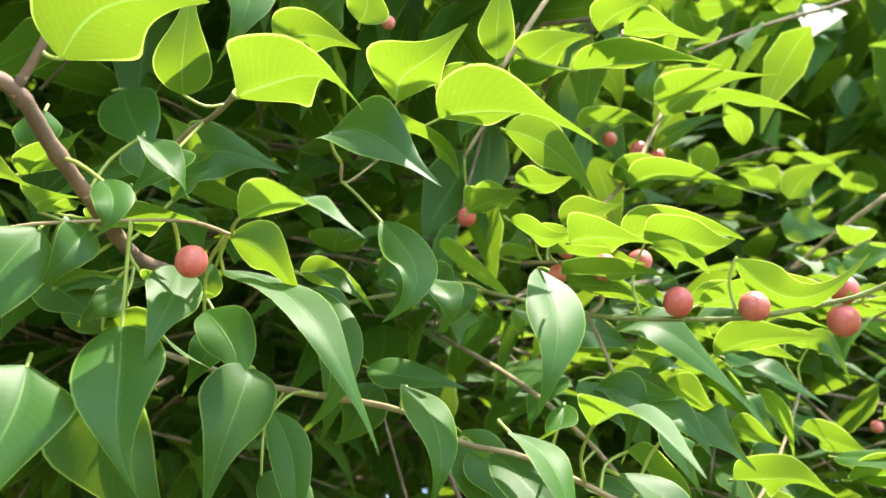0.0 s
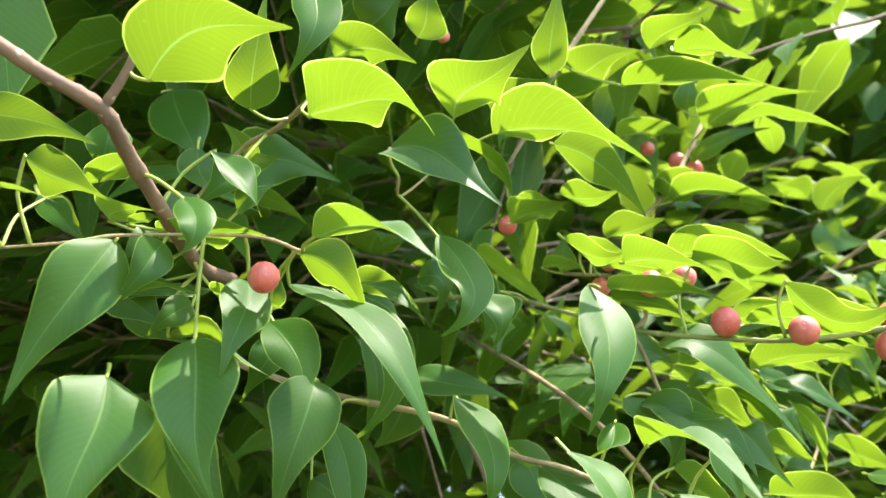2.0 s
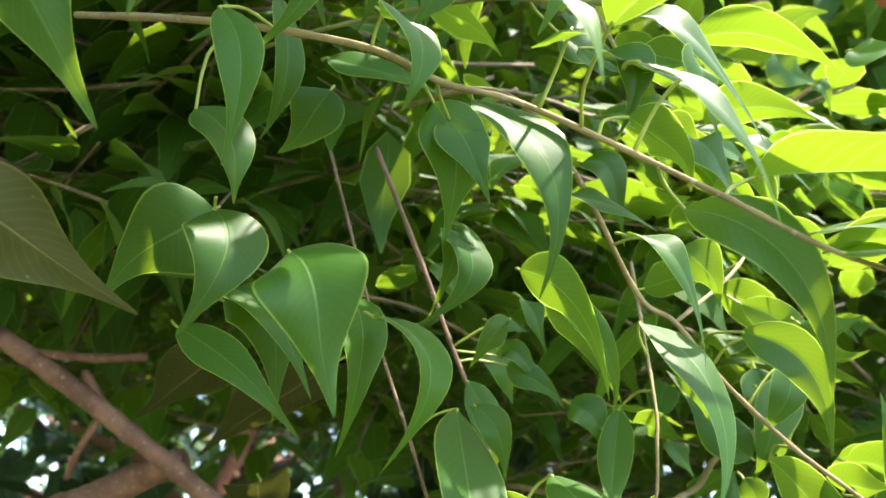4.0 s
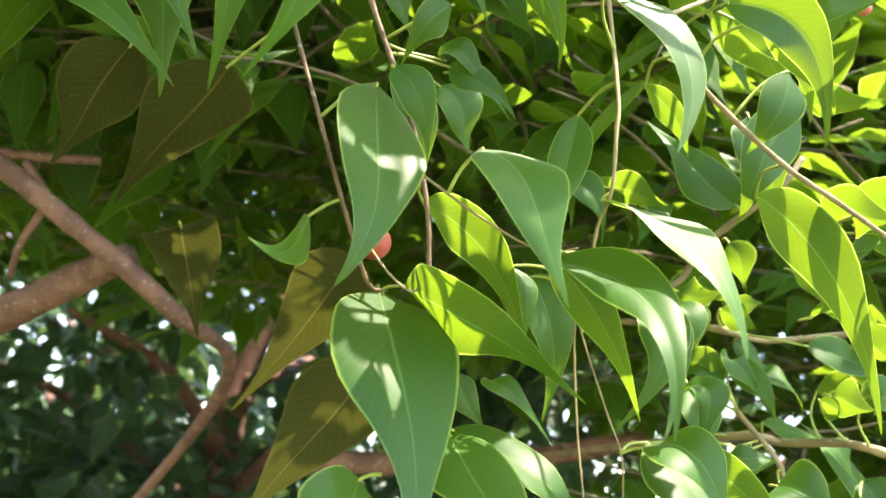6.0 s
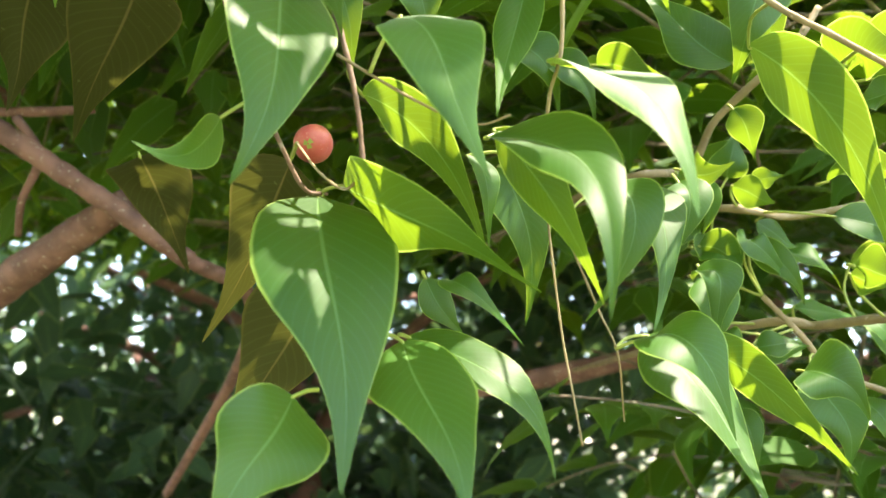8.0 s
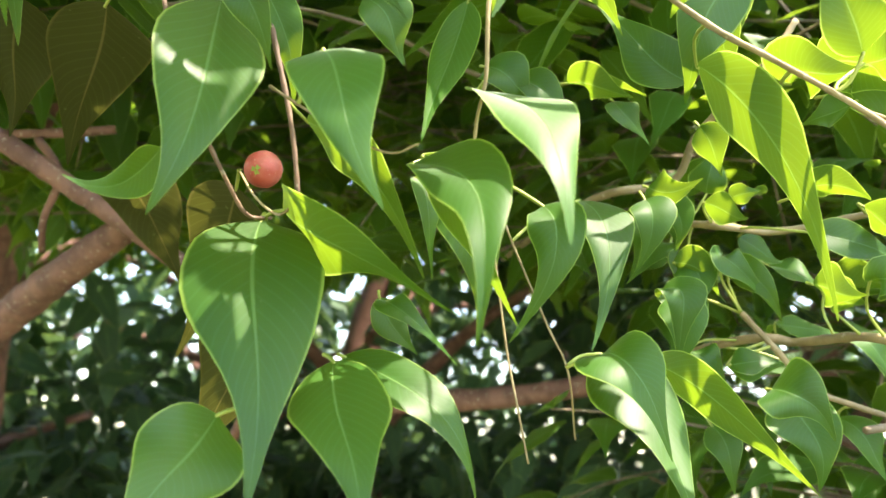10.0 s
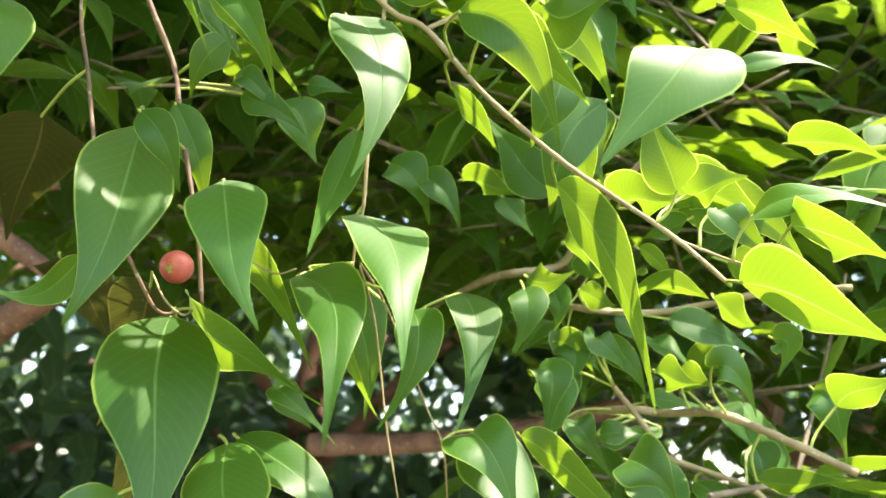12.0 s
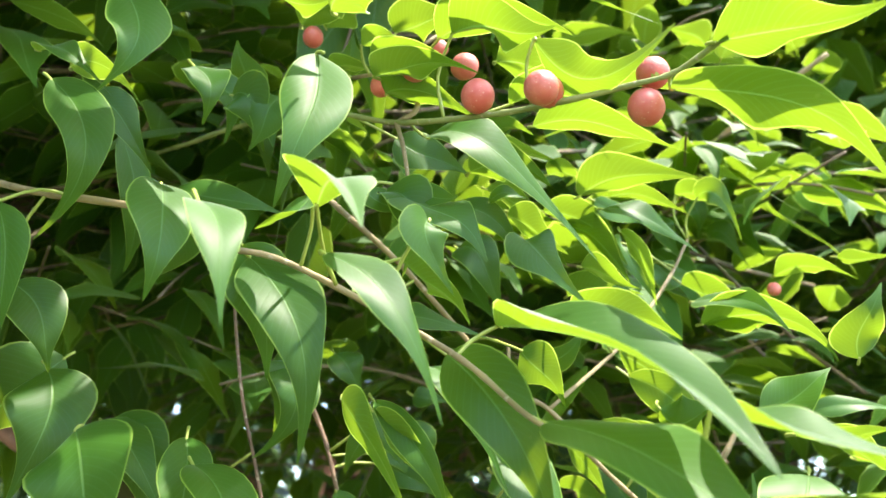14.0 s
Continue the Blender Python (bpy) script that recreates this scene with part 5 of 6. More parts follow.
leaf(b, (-0.0500, 0.2439, 1.6215), (-0.0460, 0.2396, 1.6179), (-0.0318, 0.2300, 1.6105), (-0.0207, 0.2352, 1.6008), (0.10, -0.73, 0.67), 0.0049, 16, 0)
leaf(b, (-0.0105, 0.2574, 1.6285), (-0.0068, 0.2537, 1.6235), (0.0019, 0.2461, 1.6123), (-0.0006, 0.2517, 1.6017), (0.34, -0.92, 0.18), 0.0067, 12, 0)
leaf(b, (-0.1159, 0.2579, 1.6902), (-0.1151, 0.2563, 1.6825), (-0.1066, 0.2528, 1.6634), (-0.0879, 0.2571, 1.6553), (0.46, -0.77, 0.44), 0.0087, 14, 0)
leaf(b, (-0.0697, 0.2167, 1.5957), (-0.0679, 0.2126, 1.5932), (-0.0563, 0.2060, 1.5791), (-0.0581, 0.2061, 1.5651), (0.17, -0.95, 0.28), 0.0076, 15, 0)
leaf(b, (-0.0520, 0.2138, 1.5748), (-0.0518, 0.2082, 1.5748), (-0.0538, 0.2024, 1.5571), (-0.0592, 0.2073, 1.5352), (0.37, -0.93, -0.05), 0.0097, 9, 0)
leaf(b, (-0.1003, 0.1871, 1.5702), (-0.0987, 0.1837, 1.5665), (-0.0967, 0.1763, 1.5461), (-0.0987, 0.1775, 1.5240), (0.42, -0.90, 0.13), 0.0125, 12, 0)
leaf(b, (-0.0852, 0.1948, 1.5833), (-0.0814, 0.1914, 1.5795), (-0.0750, 0.1818, 1.5567), (-0.0684, 0.1850, 1.5376), (0.18, -0.96, 0.20), 0.0105, 18, 0)
leaf(b, (-0.0909, 0.1477, 1.5273), (-0.0885, 0.1441, 1.5248), (-0.0830, 0.1415, 1.5108), (-0.0857, 0.1451, 1.4950), (0.66, -0.75, 0.04), 0.0114, 15, 0)
leaf(b, (-0.1063, 0.1887, 1.6077), (-0.1052, 0.1851, 1.6046), (-0.1119, 0.1785, 1.5811), (-0.1207, 0.1808, 1.5578), (0.39, -0.92, -0.04), 0.0096, 15, 0)
leaf(b, (-0.0917, 0.2197, 1.6035), (-0.0917, 0.2144, 1.5987), (-0.0942, 0.2048, 1.5910), (-0.1012, 0.2077, 1.5852), (0.61, -0.79, -0.04), 0.0045, 14, 0)
leaf(b, (-0.0857, 0.2132, 1.6038), (-0.0828, 0.2085, 1.5996), (-0.0723, 0.1980, 1.5939), (-0.0606, 0.1993, 1.5917), (0.00, 0.00, 1.00), 0.0053, 22, 0)
leaf(b, (-0.1423, 0.1764, 1.6168), (-0.1380, 0.1727, 1.6129), (-0.1220, 0.1628, 1.6064), (-0.1115, 0.1645, 1.6034), (0.27, -0.42, 0.87), 0.0044, 20, 0)
leaf(b, (-0.1420, 0.2024, 1.6320), (-0.1381, 0.1995, 1.6265), (-0.1248, 0.1923, 1.6145), (-0.1173, 0.1955, 1.6085), (-0.15, -0.99, 0.05), 0.0041, 16, 0)
leaf(b, (-0.1116, 0.2085, 1.5989), (-0.1075, 0.2041, 1.5964), (-0.0925, 0.1919, 1.5943), (-0.0814, 0.1931, 1.5923), (0.00, 0.00, 1.00), 0.0040, 25, 0)
leaf(b, (-0.0946, 0.1926, 1.6117), (-0.0935, 0.1883, 1.6058), (-0.0941, 0.1806, 1.5943), (-0.1030, 0.1853, 1.5850), (0.52, -0.85, -0.12), 0.0055, 16, 0)
leaf(b, (-0.0855, 0.1683, 1.6128), (-0.0822, 0.1654, 1.6067), (-0.0749, 0.1586, 1.5940), (-0.0797, 0.1614, 1.5884), (0.29, -0.93, 0.24), 0.0047, 14, 0)
leaf(b, (-0.1103, 0.1996, 1.6181), (-0.1071, 0.1948, 1.6146), (-0.0978, 0.1834, 1.6108), (-0.0932, 0.1838, 1.6100), (0.00, 0.00, 1.00), 0.0024, 25, 0)
leaf(b, (-0.0872, 0.1878, 1.6398), (-0.0835, 0.1852, 1.6338), (-0.0715, 0.1792, 1.6197), (-0.0667, 0.1834, 1.6117), (0.17, -0.57, 0.80), 0.0052, 20, 0)
leaf(b, (-0.1313, 0.2108, 1.6381), (-0.1273, 0.2065, 1.6350), (-0.1129, 0.1936, 1.6343), (-0.1031, 0.1905, 1.6405), (0.00, 0.00, 1.00), 0.0057, 20, 0)
leaf(b, (-0.1302, 0.1724, 1.6226), (-0.1268, 0.1695, 1.6201), (-0.1157, 0.1703, 1.6140), (-0.1074, 0.1800, 1.6139), (-0.07, 0.60, 0.80), 0.0068, 30)
leaf(b, (-0.1373, 0.1997, 1.6255), (-0.1342, 0.1962, 1.6229), (-0.1240, 0.1924, 1.6153), (-0.1195, 0.1956, 1.6108), (0.37, 0.84, 0.41), 0.0039, 15)
fig(b, (-0.0637, 0.1835, 1.5939), 0.0041, (-0.0616, 0.1857, 1.6051))
b = branch(0.0012, 0.0010, (0.0245, 0.2693, 1.7298), (0.0402, 0.2688, 1.7582), (0.0556, 0.2688, 1.7857))
leaf(b, (0.0232, 0.2630, 1.6932), (0.0237, 0.2590, 1.6900), (0.0407, 0.2458, 1.6704), (0.0558, 0.2526, 1.6542), (0.67, 0.55, 0.50), 0.0090, 15)
leaf(b, (0.0623, 0.2514, 1.7314), (0.0625, 0.2474, 1.7294), (0.0712, 0.2383, 1.7325), (0.0858, 0.2354, 1.7423), (-0.27, 0.40, 0.87), 0.0089, 30)
leaf(b, (0.0746, 0.2567, 1.7389), (0.0741, 0.2537, 1.7338), (0.0860, 0.2408, 1.7242), (0.1018, 0.2405, 1.7192), (0.00, 0.00, 1.00), 0.0084, 32, 0.6)
leaf(b, (0.0548, 0.2695, 1.7302), (0.0545, 0.2662, 1.7257), (0.0792, 0.2449, 1.7127), (0.1086, 0.2452, 1.7102), (0.00, 0.00, 1.00), 0.0115, 33, 0.6)
leaf(b, (0.0204, 0.2426, 1.7090), (0.0201, 0.2385, 1.7076), (0.0205, 0.2272, 1.7200), (0.0226, 0.2206, 1.7422), (0.32, 0.85, 0.42), 0.0072, 15)
leaf(b, (0.0299, 0.2691, 1.7396), (0.0331, 0.2792, 1.7380), (0.0452, 0.2668, 1.7377), (0.0630, 0.2632, 1.7425), (-0.01, 0.25, 0.97), 0.0110, 30)
leaf(b, (0.0263, 0.2693, 1.7331), (0.0282, 0.2821, 1.7323), (0.0403, 0.2779, 1.7314), (0.0557, 0.2793, 1.7385), (-0.20, 0.16, 0.97), 0.0101, 30)
b = branch(0.0012, 0.0008, (0.1253, 0.3545, 1.7849), (0.0979, 0.3401, 1.7308), (0.0825, 0.3251, 1.7050), (0.0595, 0.3117, 1.6762))
leaf(b, (0.0836, 0.3262, 1.7070), (0.0774, 0.3225, 1.7129), (0.0903, 0.3164, 1.7021), (0.1017, 0.3119, 1.7062), (0.27, 0.00, 0.96), 0.0090, 30)
leaf(b, (0.1072, 0.3450, 1.7493), (0.1102, 0.3299, 1.7508), (0.1278, 0.3101, 1.7531), (0.1611, 0.3040, 1.7555), (0.00, 0.00, 1.00), 0.0153, 32, 1.0)
leaf(b, (0.1213, 0.3524, 1.7770), (0.1098, 0.3560, 1.7818), (0.1120, 0.3489, 1.7900), (0.1171, 0.3459, 1.8014), (-0.16, 0.85, 0.50), 0.0076, 15)
leaf(b, (0.1201, 0.3518, 1.7746), (0.1328, 0.3495, 1.7677), (0.1554, 0.3325, 1.7621), (0.1901, 0.3416, 1.7572), (0.00, 0.00, 1.00), 0.0093, 30, 0.6)
leaf(b, (0.1097, 0.3463, 1.7543), (0.1116, 0.3584, 1.7501), (0.1262, 0.3438, 1.7548), (0.1491, 0.3398, 1.7596), (-0.47, -0.86, 0.19), 0.0072, 15)
leaf(b, (0.0739, 0.3674, 1.7696), (0.0742, 0.3631, 1.7672), (0.0897, 0.3482, 1.7627), (0.1129, 0.3528, 1.7608), (0.17, 0.05, 0.98), 0.0098, 30)
leaf(b, (0.0782, 0.3226, 1.6997), (0.0839, 0.3146, 1.6981), (0.1083, 0.3055, 1.6988), (0.1557, 0.3282, 1.7008), (0.00, 0.00, 1.00), 0.0086, 32, 1.5)
leaf(b, (0.0828, 0.3254, 1.7055), (0.0797, 0.3233, 1.7086), (0.0965, 0.3148, 1.7078), (0.1145, 0.3220, 1.7117), (-0.08, 0.25, 0.97), 0.0086, 30)
leaf(b, (0.0863, 0.3023, 1.6608), (0.0865, 0.2980, 1.6585), (0.0969, 0.2907, 1.6522), (0.1090, 0.2979, 1.6454), (0.45, 0.47, 0.76), 0.0097, 30)
leaf(b, (0.0890, 0.3591, 1.6564), (0.0902, 0.3550, 1.6541), (0.1017, 0.3491, 1.6498), (0.1231, 0.3585, 1.6472), (0.18, 0.18, 0.97), 0.0053, 30)
leaf(b, (0.0813, 0.3459, 1.6548), (0.0824, 0.3417, 1.6531), (0.0915, 0.3361, 1.6535), (0.1046, 0.3419, 1.6537), (-0.03, 0.24, 0.97), 0.0076, 30)
fig(b, (0.0659, 0.2981, 1.6641), 0.0032, (0.0595, 0.3117, 1.6762))
fig(b, (0.1025, 0.3543, 1.7471), 0.0046, (0.1064, 0.3446, 1.7477))
fig(b, (0.0911, 0.3671, 1.7632), 0.0039, (0.1117, 0.3474, 1.7581))
fig(b, (0.1137, 0.3613, 1.7472), 0.0044, (0.1093, 0.3461, 1.7534))
b = branch(0.0008, 0.0008, (0.0097, 0.3177, 1.7177), (0.0214, 0.3090, 1.7347), (0.0344, 0.2880, 1.7483))
leaf(b, (0.0152, 0.3368, 1.7003), (0.0158, 0.3321, 1.6983), (0.0254, 0.3173, 1.6953), (0.0369, 0.3167, 1.6930), (0.36, 0.18, 0.92), 0.0095, 30)
fig(b, (0.0109, 0.3321, 1.6935), 0.0044, (0.0097, 0.3177, 1.7177))
b = branch(0.0015, 0.0012, (0.2986, 0.4669, 1.7895), (0.2671, 0.4903, 1.7709), (0.2418, 0.5124, 1.7549))
leaf(b, (0.2382, 0.4827, 1.7937), (0.2374, 0.4786, 1.7927), (0.2463, 0.4667, 1.8038), (0.2680, 0.4657, 1.8128), (-0.04, 0.81, 0.59), 0.0118, 15)
leaf(b, (0.2302, 0.4788, 1.8007), (0.2275, 0.4750, 1.7994), (0.2144, 0.4679, 1.8035), (0.2020, 0.4696, 1.8092), (0.27, 0.36, 0.90), 0.0102, 30)
leaf(b, (0.2381, 0.4852, 1.7887), (0.2375, 0.4822, 1.7858), (0.2495, 0.4839, 1.7737), (0.2729, 0.4885, 1.7745), (0.07, -0.95, -0.31), 0.0134, 15)
leaf(b, (0.2272, 0.5057, 1.7342), (0.2272, 0.5014, 1.7319), (0.2468, 0.4834, 1.7222), (0.2702, 0.4886, 1.7125), (0.45, 0.18, 0.87), 0.0090, 30)
leaf(b, (0.2069, 0.4813, 1.6933), (0.2067, 0.4775, 1.6904), (0.2127, 0.4758, 1.6819), (0.2137, 0.4851, 1.6724), (0.23, -0.93, -0.30), 0.0065, 17)
leaf(b, (0.2186, 0.4888, 1.6761), (0.2186, 0.4845, 1.6740), (0.2287, 0.4779, 1.6693), (0.2454, 0.4929, 1.6551), (0.25, -0.97, -0.08), 0.0076, 17)
leaf(b, (0.1929, 0.4837, 1.6871), (0.1921, 0.4799, 1.6839), (0.1932, 0.4773, 1.6694), (0.2076, 0.4914, 1.6570), (0.11, -0.94, -0.33), 0.0073, 17)
leaf(b, (0.2844, 0.5254, 1.7208), (0.2841, 0.5212, 1.7194), (0.2984, 0.5108, 1.7206), (0.3245, 0.5278, 1.7054), (0.28, 0.26, 0.92), 0.0082, 30)
leaf(b, (0.2821, 0.5189, 1.7360), (0.2819, 0.5150, 1.7345), (0.2954, 0.5074, 1.7354), (0.3129, 0.5173, 1.7303), (0.11, 0.22, 0.97), 0.0059, 30)
b = branch(0.0006, 0.0004, (-0.0338, 0.2246, 1.6517), (-0.0333, 0.2331, 1.6491), (-0.0228, 0.2449, 1.6672))
leaf(b, (-0.0162, 0.2243, 1.6750), (-0.0156, 0.2197, 1.6726), (-0.0088, 0.1986, 1.6698), (0.0075, 0.1884, 1.6783), (0.19, 0.31, 0.93), 0.0131, 30)
leaf(b, (0.0001, 0.2505, 1.6933), (0.0010, 0.2465, 1.6918), (0.0103, 0.2388, 1.6973), (0.0233, 0.2385, 1.7077), (-0.33, 0.57, 0.75), 0.0109, 30)
leaf(b, (-0.0020, 0.2380, 1.6805), (-0.0013, 0.2345, 1.6769), (0.0245, 0.2218, 1.6700), (0.0540, 0.2331, 1.6645), (0.00, 0.00, 1.00), 0.0151, 33, 0.8)
leaf(b, (-0.0338, 0.2246, 1.6517), (-0.0367, 0.2152, 1.6563), (-0.0175, 0.2007, 1.6431), (-0.0006, 0.2000, 1.6267), (-0.13, -0.94, 0.32), 0.0120, 25)
leaf(b, (0.0068, 0.3125, 1.6547), (0.0064, 0.3086, 1.6481), (0.0034, 0.3020, 1.6348), (-0.0030, 0.3076, 1.6243), (0.16, -0.99, -0.02), 0.0091, 15, 0)
leaf(b, (-0.0240, 0.2447, 1.6827), (-0.0195, 0.2417, 1.6780), (-0.0029, 0.2345, 1.6661), (0.0054, 0.2403, 1.6551), (0.00, 0.00, 1.00), 0.0091, 22, 0)
leaf(b, (0.0201, 0.2279, 1.6327), (0.0207, 0.2244, 1.6297), (0.0307, 0.2222, 1.6218), (0.0408, 0.2215, 1.6244), (0.28, 0.23, 0.93), 0.0066, 30)
leaf(b, (-0.0298, 0.2167, 1.7035), (-0.0290, 0.2128, 1.7018), (-0.0260, 0.2068, 1.7082), (-0.0235, 0.2031, 1.7205), (0.20, 0.89, 0.40), 0.0080, 15)
leaf(b, (-0.0558, 0.2534, 1.7407), (-0.0541, 0.2497, 1.7387), (-0.0446, 0.2430, 1.7419), (-0.0359, 0.2400, 1.7578), (-0.44, 0.55, 0.71), 0.0125, 30)
leaf(b, (-0.0223, 0.2312, 1.6330), (-0.0202, 0.2271, 1.6309), (-0.0080, 0.2176, 1.6070), (-0.0184, 0.2223, 1.5935), (0.31, -0.94, 0.14), 0.0079, 12, 0)
fig(b, (-0.0207, 0.2317, 1.7198), 0.0026, (-0.0207, 0.2377, 1.7278))
b = branch(0.0009, 0.0007, (0.0524, 0.2790, 1.6196), (0.0597, 0.2804, 1.6278), (0.0531, 0.2858, 1.6445), (0.0333, 0.3073, 1.6568))
leaf(b, (0.0424, 0.2974, 1.6511), (0.0495, 0.2945, 1.6676), (0.0599, 0.2898, 1.6689), (0.0742, 0.2915, 1.6760), (-0.27, 0.31, 0.91), 0.0115, 30)
leaf(b, (0.0463, 0.2932, 1.6487), (0.0418, 0.2875, 1.6512), (0.0587, 0.2726, 1.6413), (0.0762, 0.2732, 1.6385), (0.36, 0.02, 0.93), 0.0076, 30)
leaf(b, (0.0556, 0.2838, 1.6382), (0.0485, 0.2847, 1.6351), (0.0597, 0.2723, 1.6287), (0.0786, 0.2774, 1.6219), (0.44, 0.27, 0.86), 0.0092, 30)
leaf(b, (0.0554, 0.2839, 1.6386), (0.0448, 0.2770, 1.6366), (0.0603, 0.2537, 1.6254), (0.0795, 0.2502, 1.6203), (0.33, -0.14, 0.93), 0.0080, 30)
leaf(b, (0.0663, 0.2703, 1.6463), (0.0664, 0.2662, 1.6442), (0.0846, 0.2516, 1.6417), (0.1086, 0.2582, 1.6407), (0.11, 0.17, 0.98), 0.0103, 30)
leaf(b, (0.0333, 0.3073, 1.6568), (0.0317, 0.3080, 1.6582), (0.0322, 0.3028, 1.6646), (0.0333, 0.3006, 1.6729), (0.47, 0.81, 0.35), 0.0057, 15)
leaf(b, (0.0295, 0.2959, 1.6894), (0.0303, 0.2917, 1.6869), (0.0423, 0.2838, 1.6803), (0.0535, 0.2799, 1.6830), (0.25, 0.17, 0.95), 0.0084, 30)
leaf(b, (0.0333, 0.3073, 1.6568), (0.0236, 0.3062, 1.6588), (0.0338, 0.2998, 1.6568), (0.0449, 0.3028, 1.6576), (0.08, 0.14, 0.99), 0.0048, 30)
leaf(b, (0.0409, 0.2991, 1.6521), (0.0376, 0.2917, 1.6598), (0.0464, 0.2818, 1.6553), (0.0540, 0.2811, 1.6535), (0.45, 0.18, 0.87), 0.0055, 30)
leaf(b, (0.1000, 0.3144, 1.6411), (0.1008, 0.3101, 1.6387), (0.1258, 0.2916, 1.6281), (0.1540, 0.2978, 1.6221), (0.32, 0.11, 0.94), 0.0090, 30)
leaf(b, (0.0772, 0.3103, 1.6181), (0.0776, 0.3060, 1.6168), (0.0917, 0.2984, 1.6163), (0.1069, 0.3081, 1.6129), (0.08, 0.51, 0.85), 0.0094, 30)
fig(b, (0.0562, 0.2839, 1.6507), 0.0048, (0.0531, 0.2858, 1.6445))
fig(b, (0.0456, 0.2939, 1.6445), 0.0040, (0.0467, 0.2927, 1.6485))
fig(b, (0.0512, 0.3005, 1.6592), 0.0037, (0.0425, 0.2973, 1.6511))
fig(b, (0.0592, 0.2677, 1.6346), 0.0049, (0.0588, 0.2812, 1.6301))
fig(b, (0.0751, 0.2783, 1.6424), 0.0046, (0.0572, 0.2824, 1.6340))


# ---- leaves deeper in the crown ----
PLAIN_ROWS = tuple((s, w) for s, w in zip((0.0, 0.06, 0.18, 0.36, 0.58, 0.78, 0.9, 1.0), (0.05, 0.46, 0.87, 1.0, 0.68, 0.27, 0.12, 0.01)))
PLAIN_COLS = (-1.0, -0.5, 0.0, 0.5, 1.0)
MIDDLE = Vector((0.06, 0.10, 1.42))


def over_sunny_side(p):
    """Whether a leaf here would shade what stands in the sun: the outer sprays, and flecks behind them under gaps in the crown."""
    q = p - SUN * ((p.z - 1.55) / SUN.z)
    if p.z < (1.42 if q.x > 0.14 else 1.52) or q.x > 0.75:
        return False
    if 0.02 < q.x < 0.26 and 0.38 < q.y < 1.0 and noise.noise(Vector((q.x, q.y, 0.4)) * 11.0) > 0.12:
        return True
    if q.y > (0.53 if q.x > 0.14 else 0.48):
        return False
    wobble = 0.05 * noise.noise(p * 9.0)
    if q.y < 0.17:
        return q.x > -0.2 + wobble
    return q.x > max(0.10 if 0.31 < q.y < 0.42 else -0.06, 0.95 * (q.y - 0.25) - 0.04) + wobble


def open_to_view(p):
    """Whether a place must stay clear of filling leaves: round the path, in the hollow under the crown, and where the sun comes in."""
    d = p - MIDDLE
    far = d.length
    az = math.degrees(math.atan2(d.x, d.y))
    el = math.degrees(math.atan2(d.z, math.hypot(d.x, d.y)))
    if far < (0.42 if az > 20 and el < 32 else 0.50):
        return True
    top = 1.56 + 0.85 * (p.y - 0.3) if p.x > 0.1 else 1.70 + 0.75 * (p.y - 0.3)
    if p.z > top or p.y < 0.2:
        return True
    if az < 14 and el < (20 - 1.1 * max(0.0, az - 2) if far < 0.75 else 11):
        return True
    return over_sunny_side(p)


def sprig(at, heading, size, out):
    """Leaves along a short drooping twig: base, mid, tip, normal, half width for each."""
    reach = rng.uniform(0.10, 0.20) * size
    droop = rng.uniform(-0.1, 0.5)
    line = []
    n = rng.randint(6, 9)
    for i in range(n):
        t = (i + 0.5) / n
        p = at + heading * (reach * t) + Vector((0, 0, -droop * reach * t * t))
        line.append(p)
        turn = rng.uniform(-0.5, 0.5) + (0.9 if i % 2 else -0.9)
        way = Matrix.Rotation(turn, 3, "Z") @ heading
        way = (way + Vector((0, 0, rng.uniform(-1.1, 0.05)))).normalized()
        length = rng.uniform(0.045, 0.072) * size
        up = (Vector((rng.uniform(-0.5, 0.5), rng.uniform(-0.5, 0.5), 1.0)) + heading * 0.3).normalized()
        nrm = (up - way * up.dot(way)).normalized()
        b = p + way * 0.010
        out.append((b, b + way * length * 0.5 + nrm * length * rng.uniform(0.02, 0.10), b + way * length * 0.97 - Vector((0, 0, length * rng.uniform(0.02, 0.16))), nrm, length * rng.uniform(0.20, 0.27)))
    return line


# leaf lobes added beside and over the camera to cast shade: number of sprigs, least and greatest corner
SHADE_LOBES = (
    (420, (-1.0, -0.7, 1.0), (-0.36, 0.34, 2.25)),
    (150, (-0.95, -0.55, 1.98), (-0.16, 0.2, 2.35)),
    (100, (-0.36, 0.24, 1.86), (0.04, 0.42, 2.08)),
    (14, (-0.14, 0.14, 1.90), (0.05, 0.28, 2.05)),
    (60, (-0.32, 0.49, 1.62), (0.08, 0.64, 1.92)),
    (170, (-1.0, -1.45, 1.0), (-0.12, -0.6, 2.3)),
    (70, (-0.62, 0.30, 1.80), (-0.20, 0.62, 2.05)),
    (80, (-0.10, 0.22, 1.84), (0.26, 0.48, 2.02)),
)


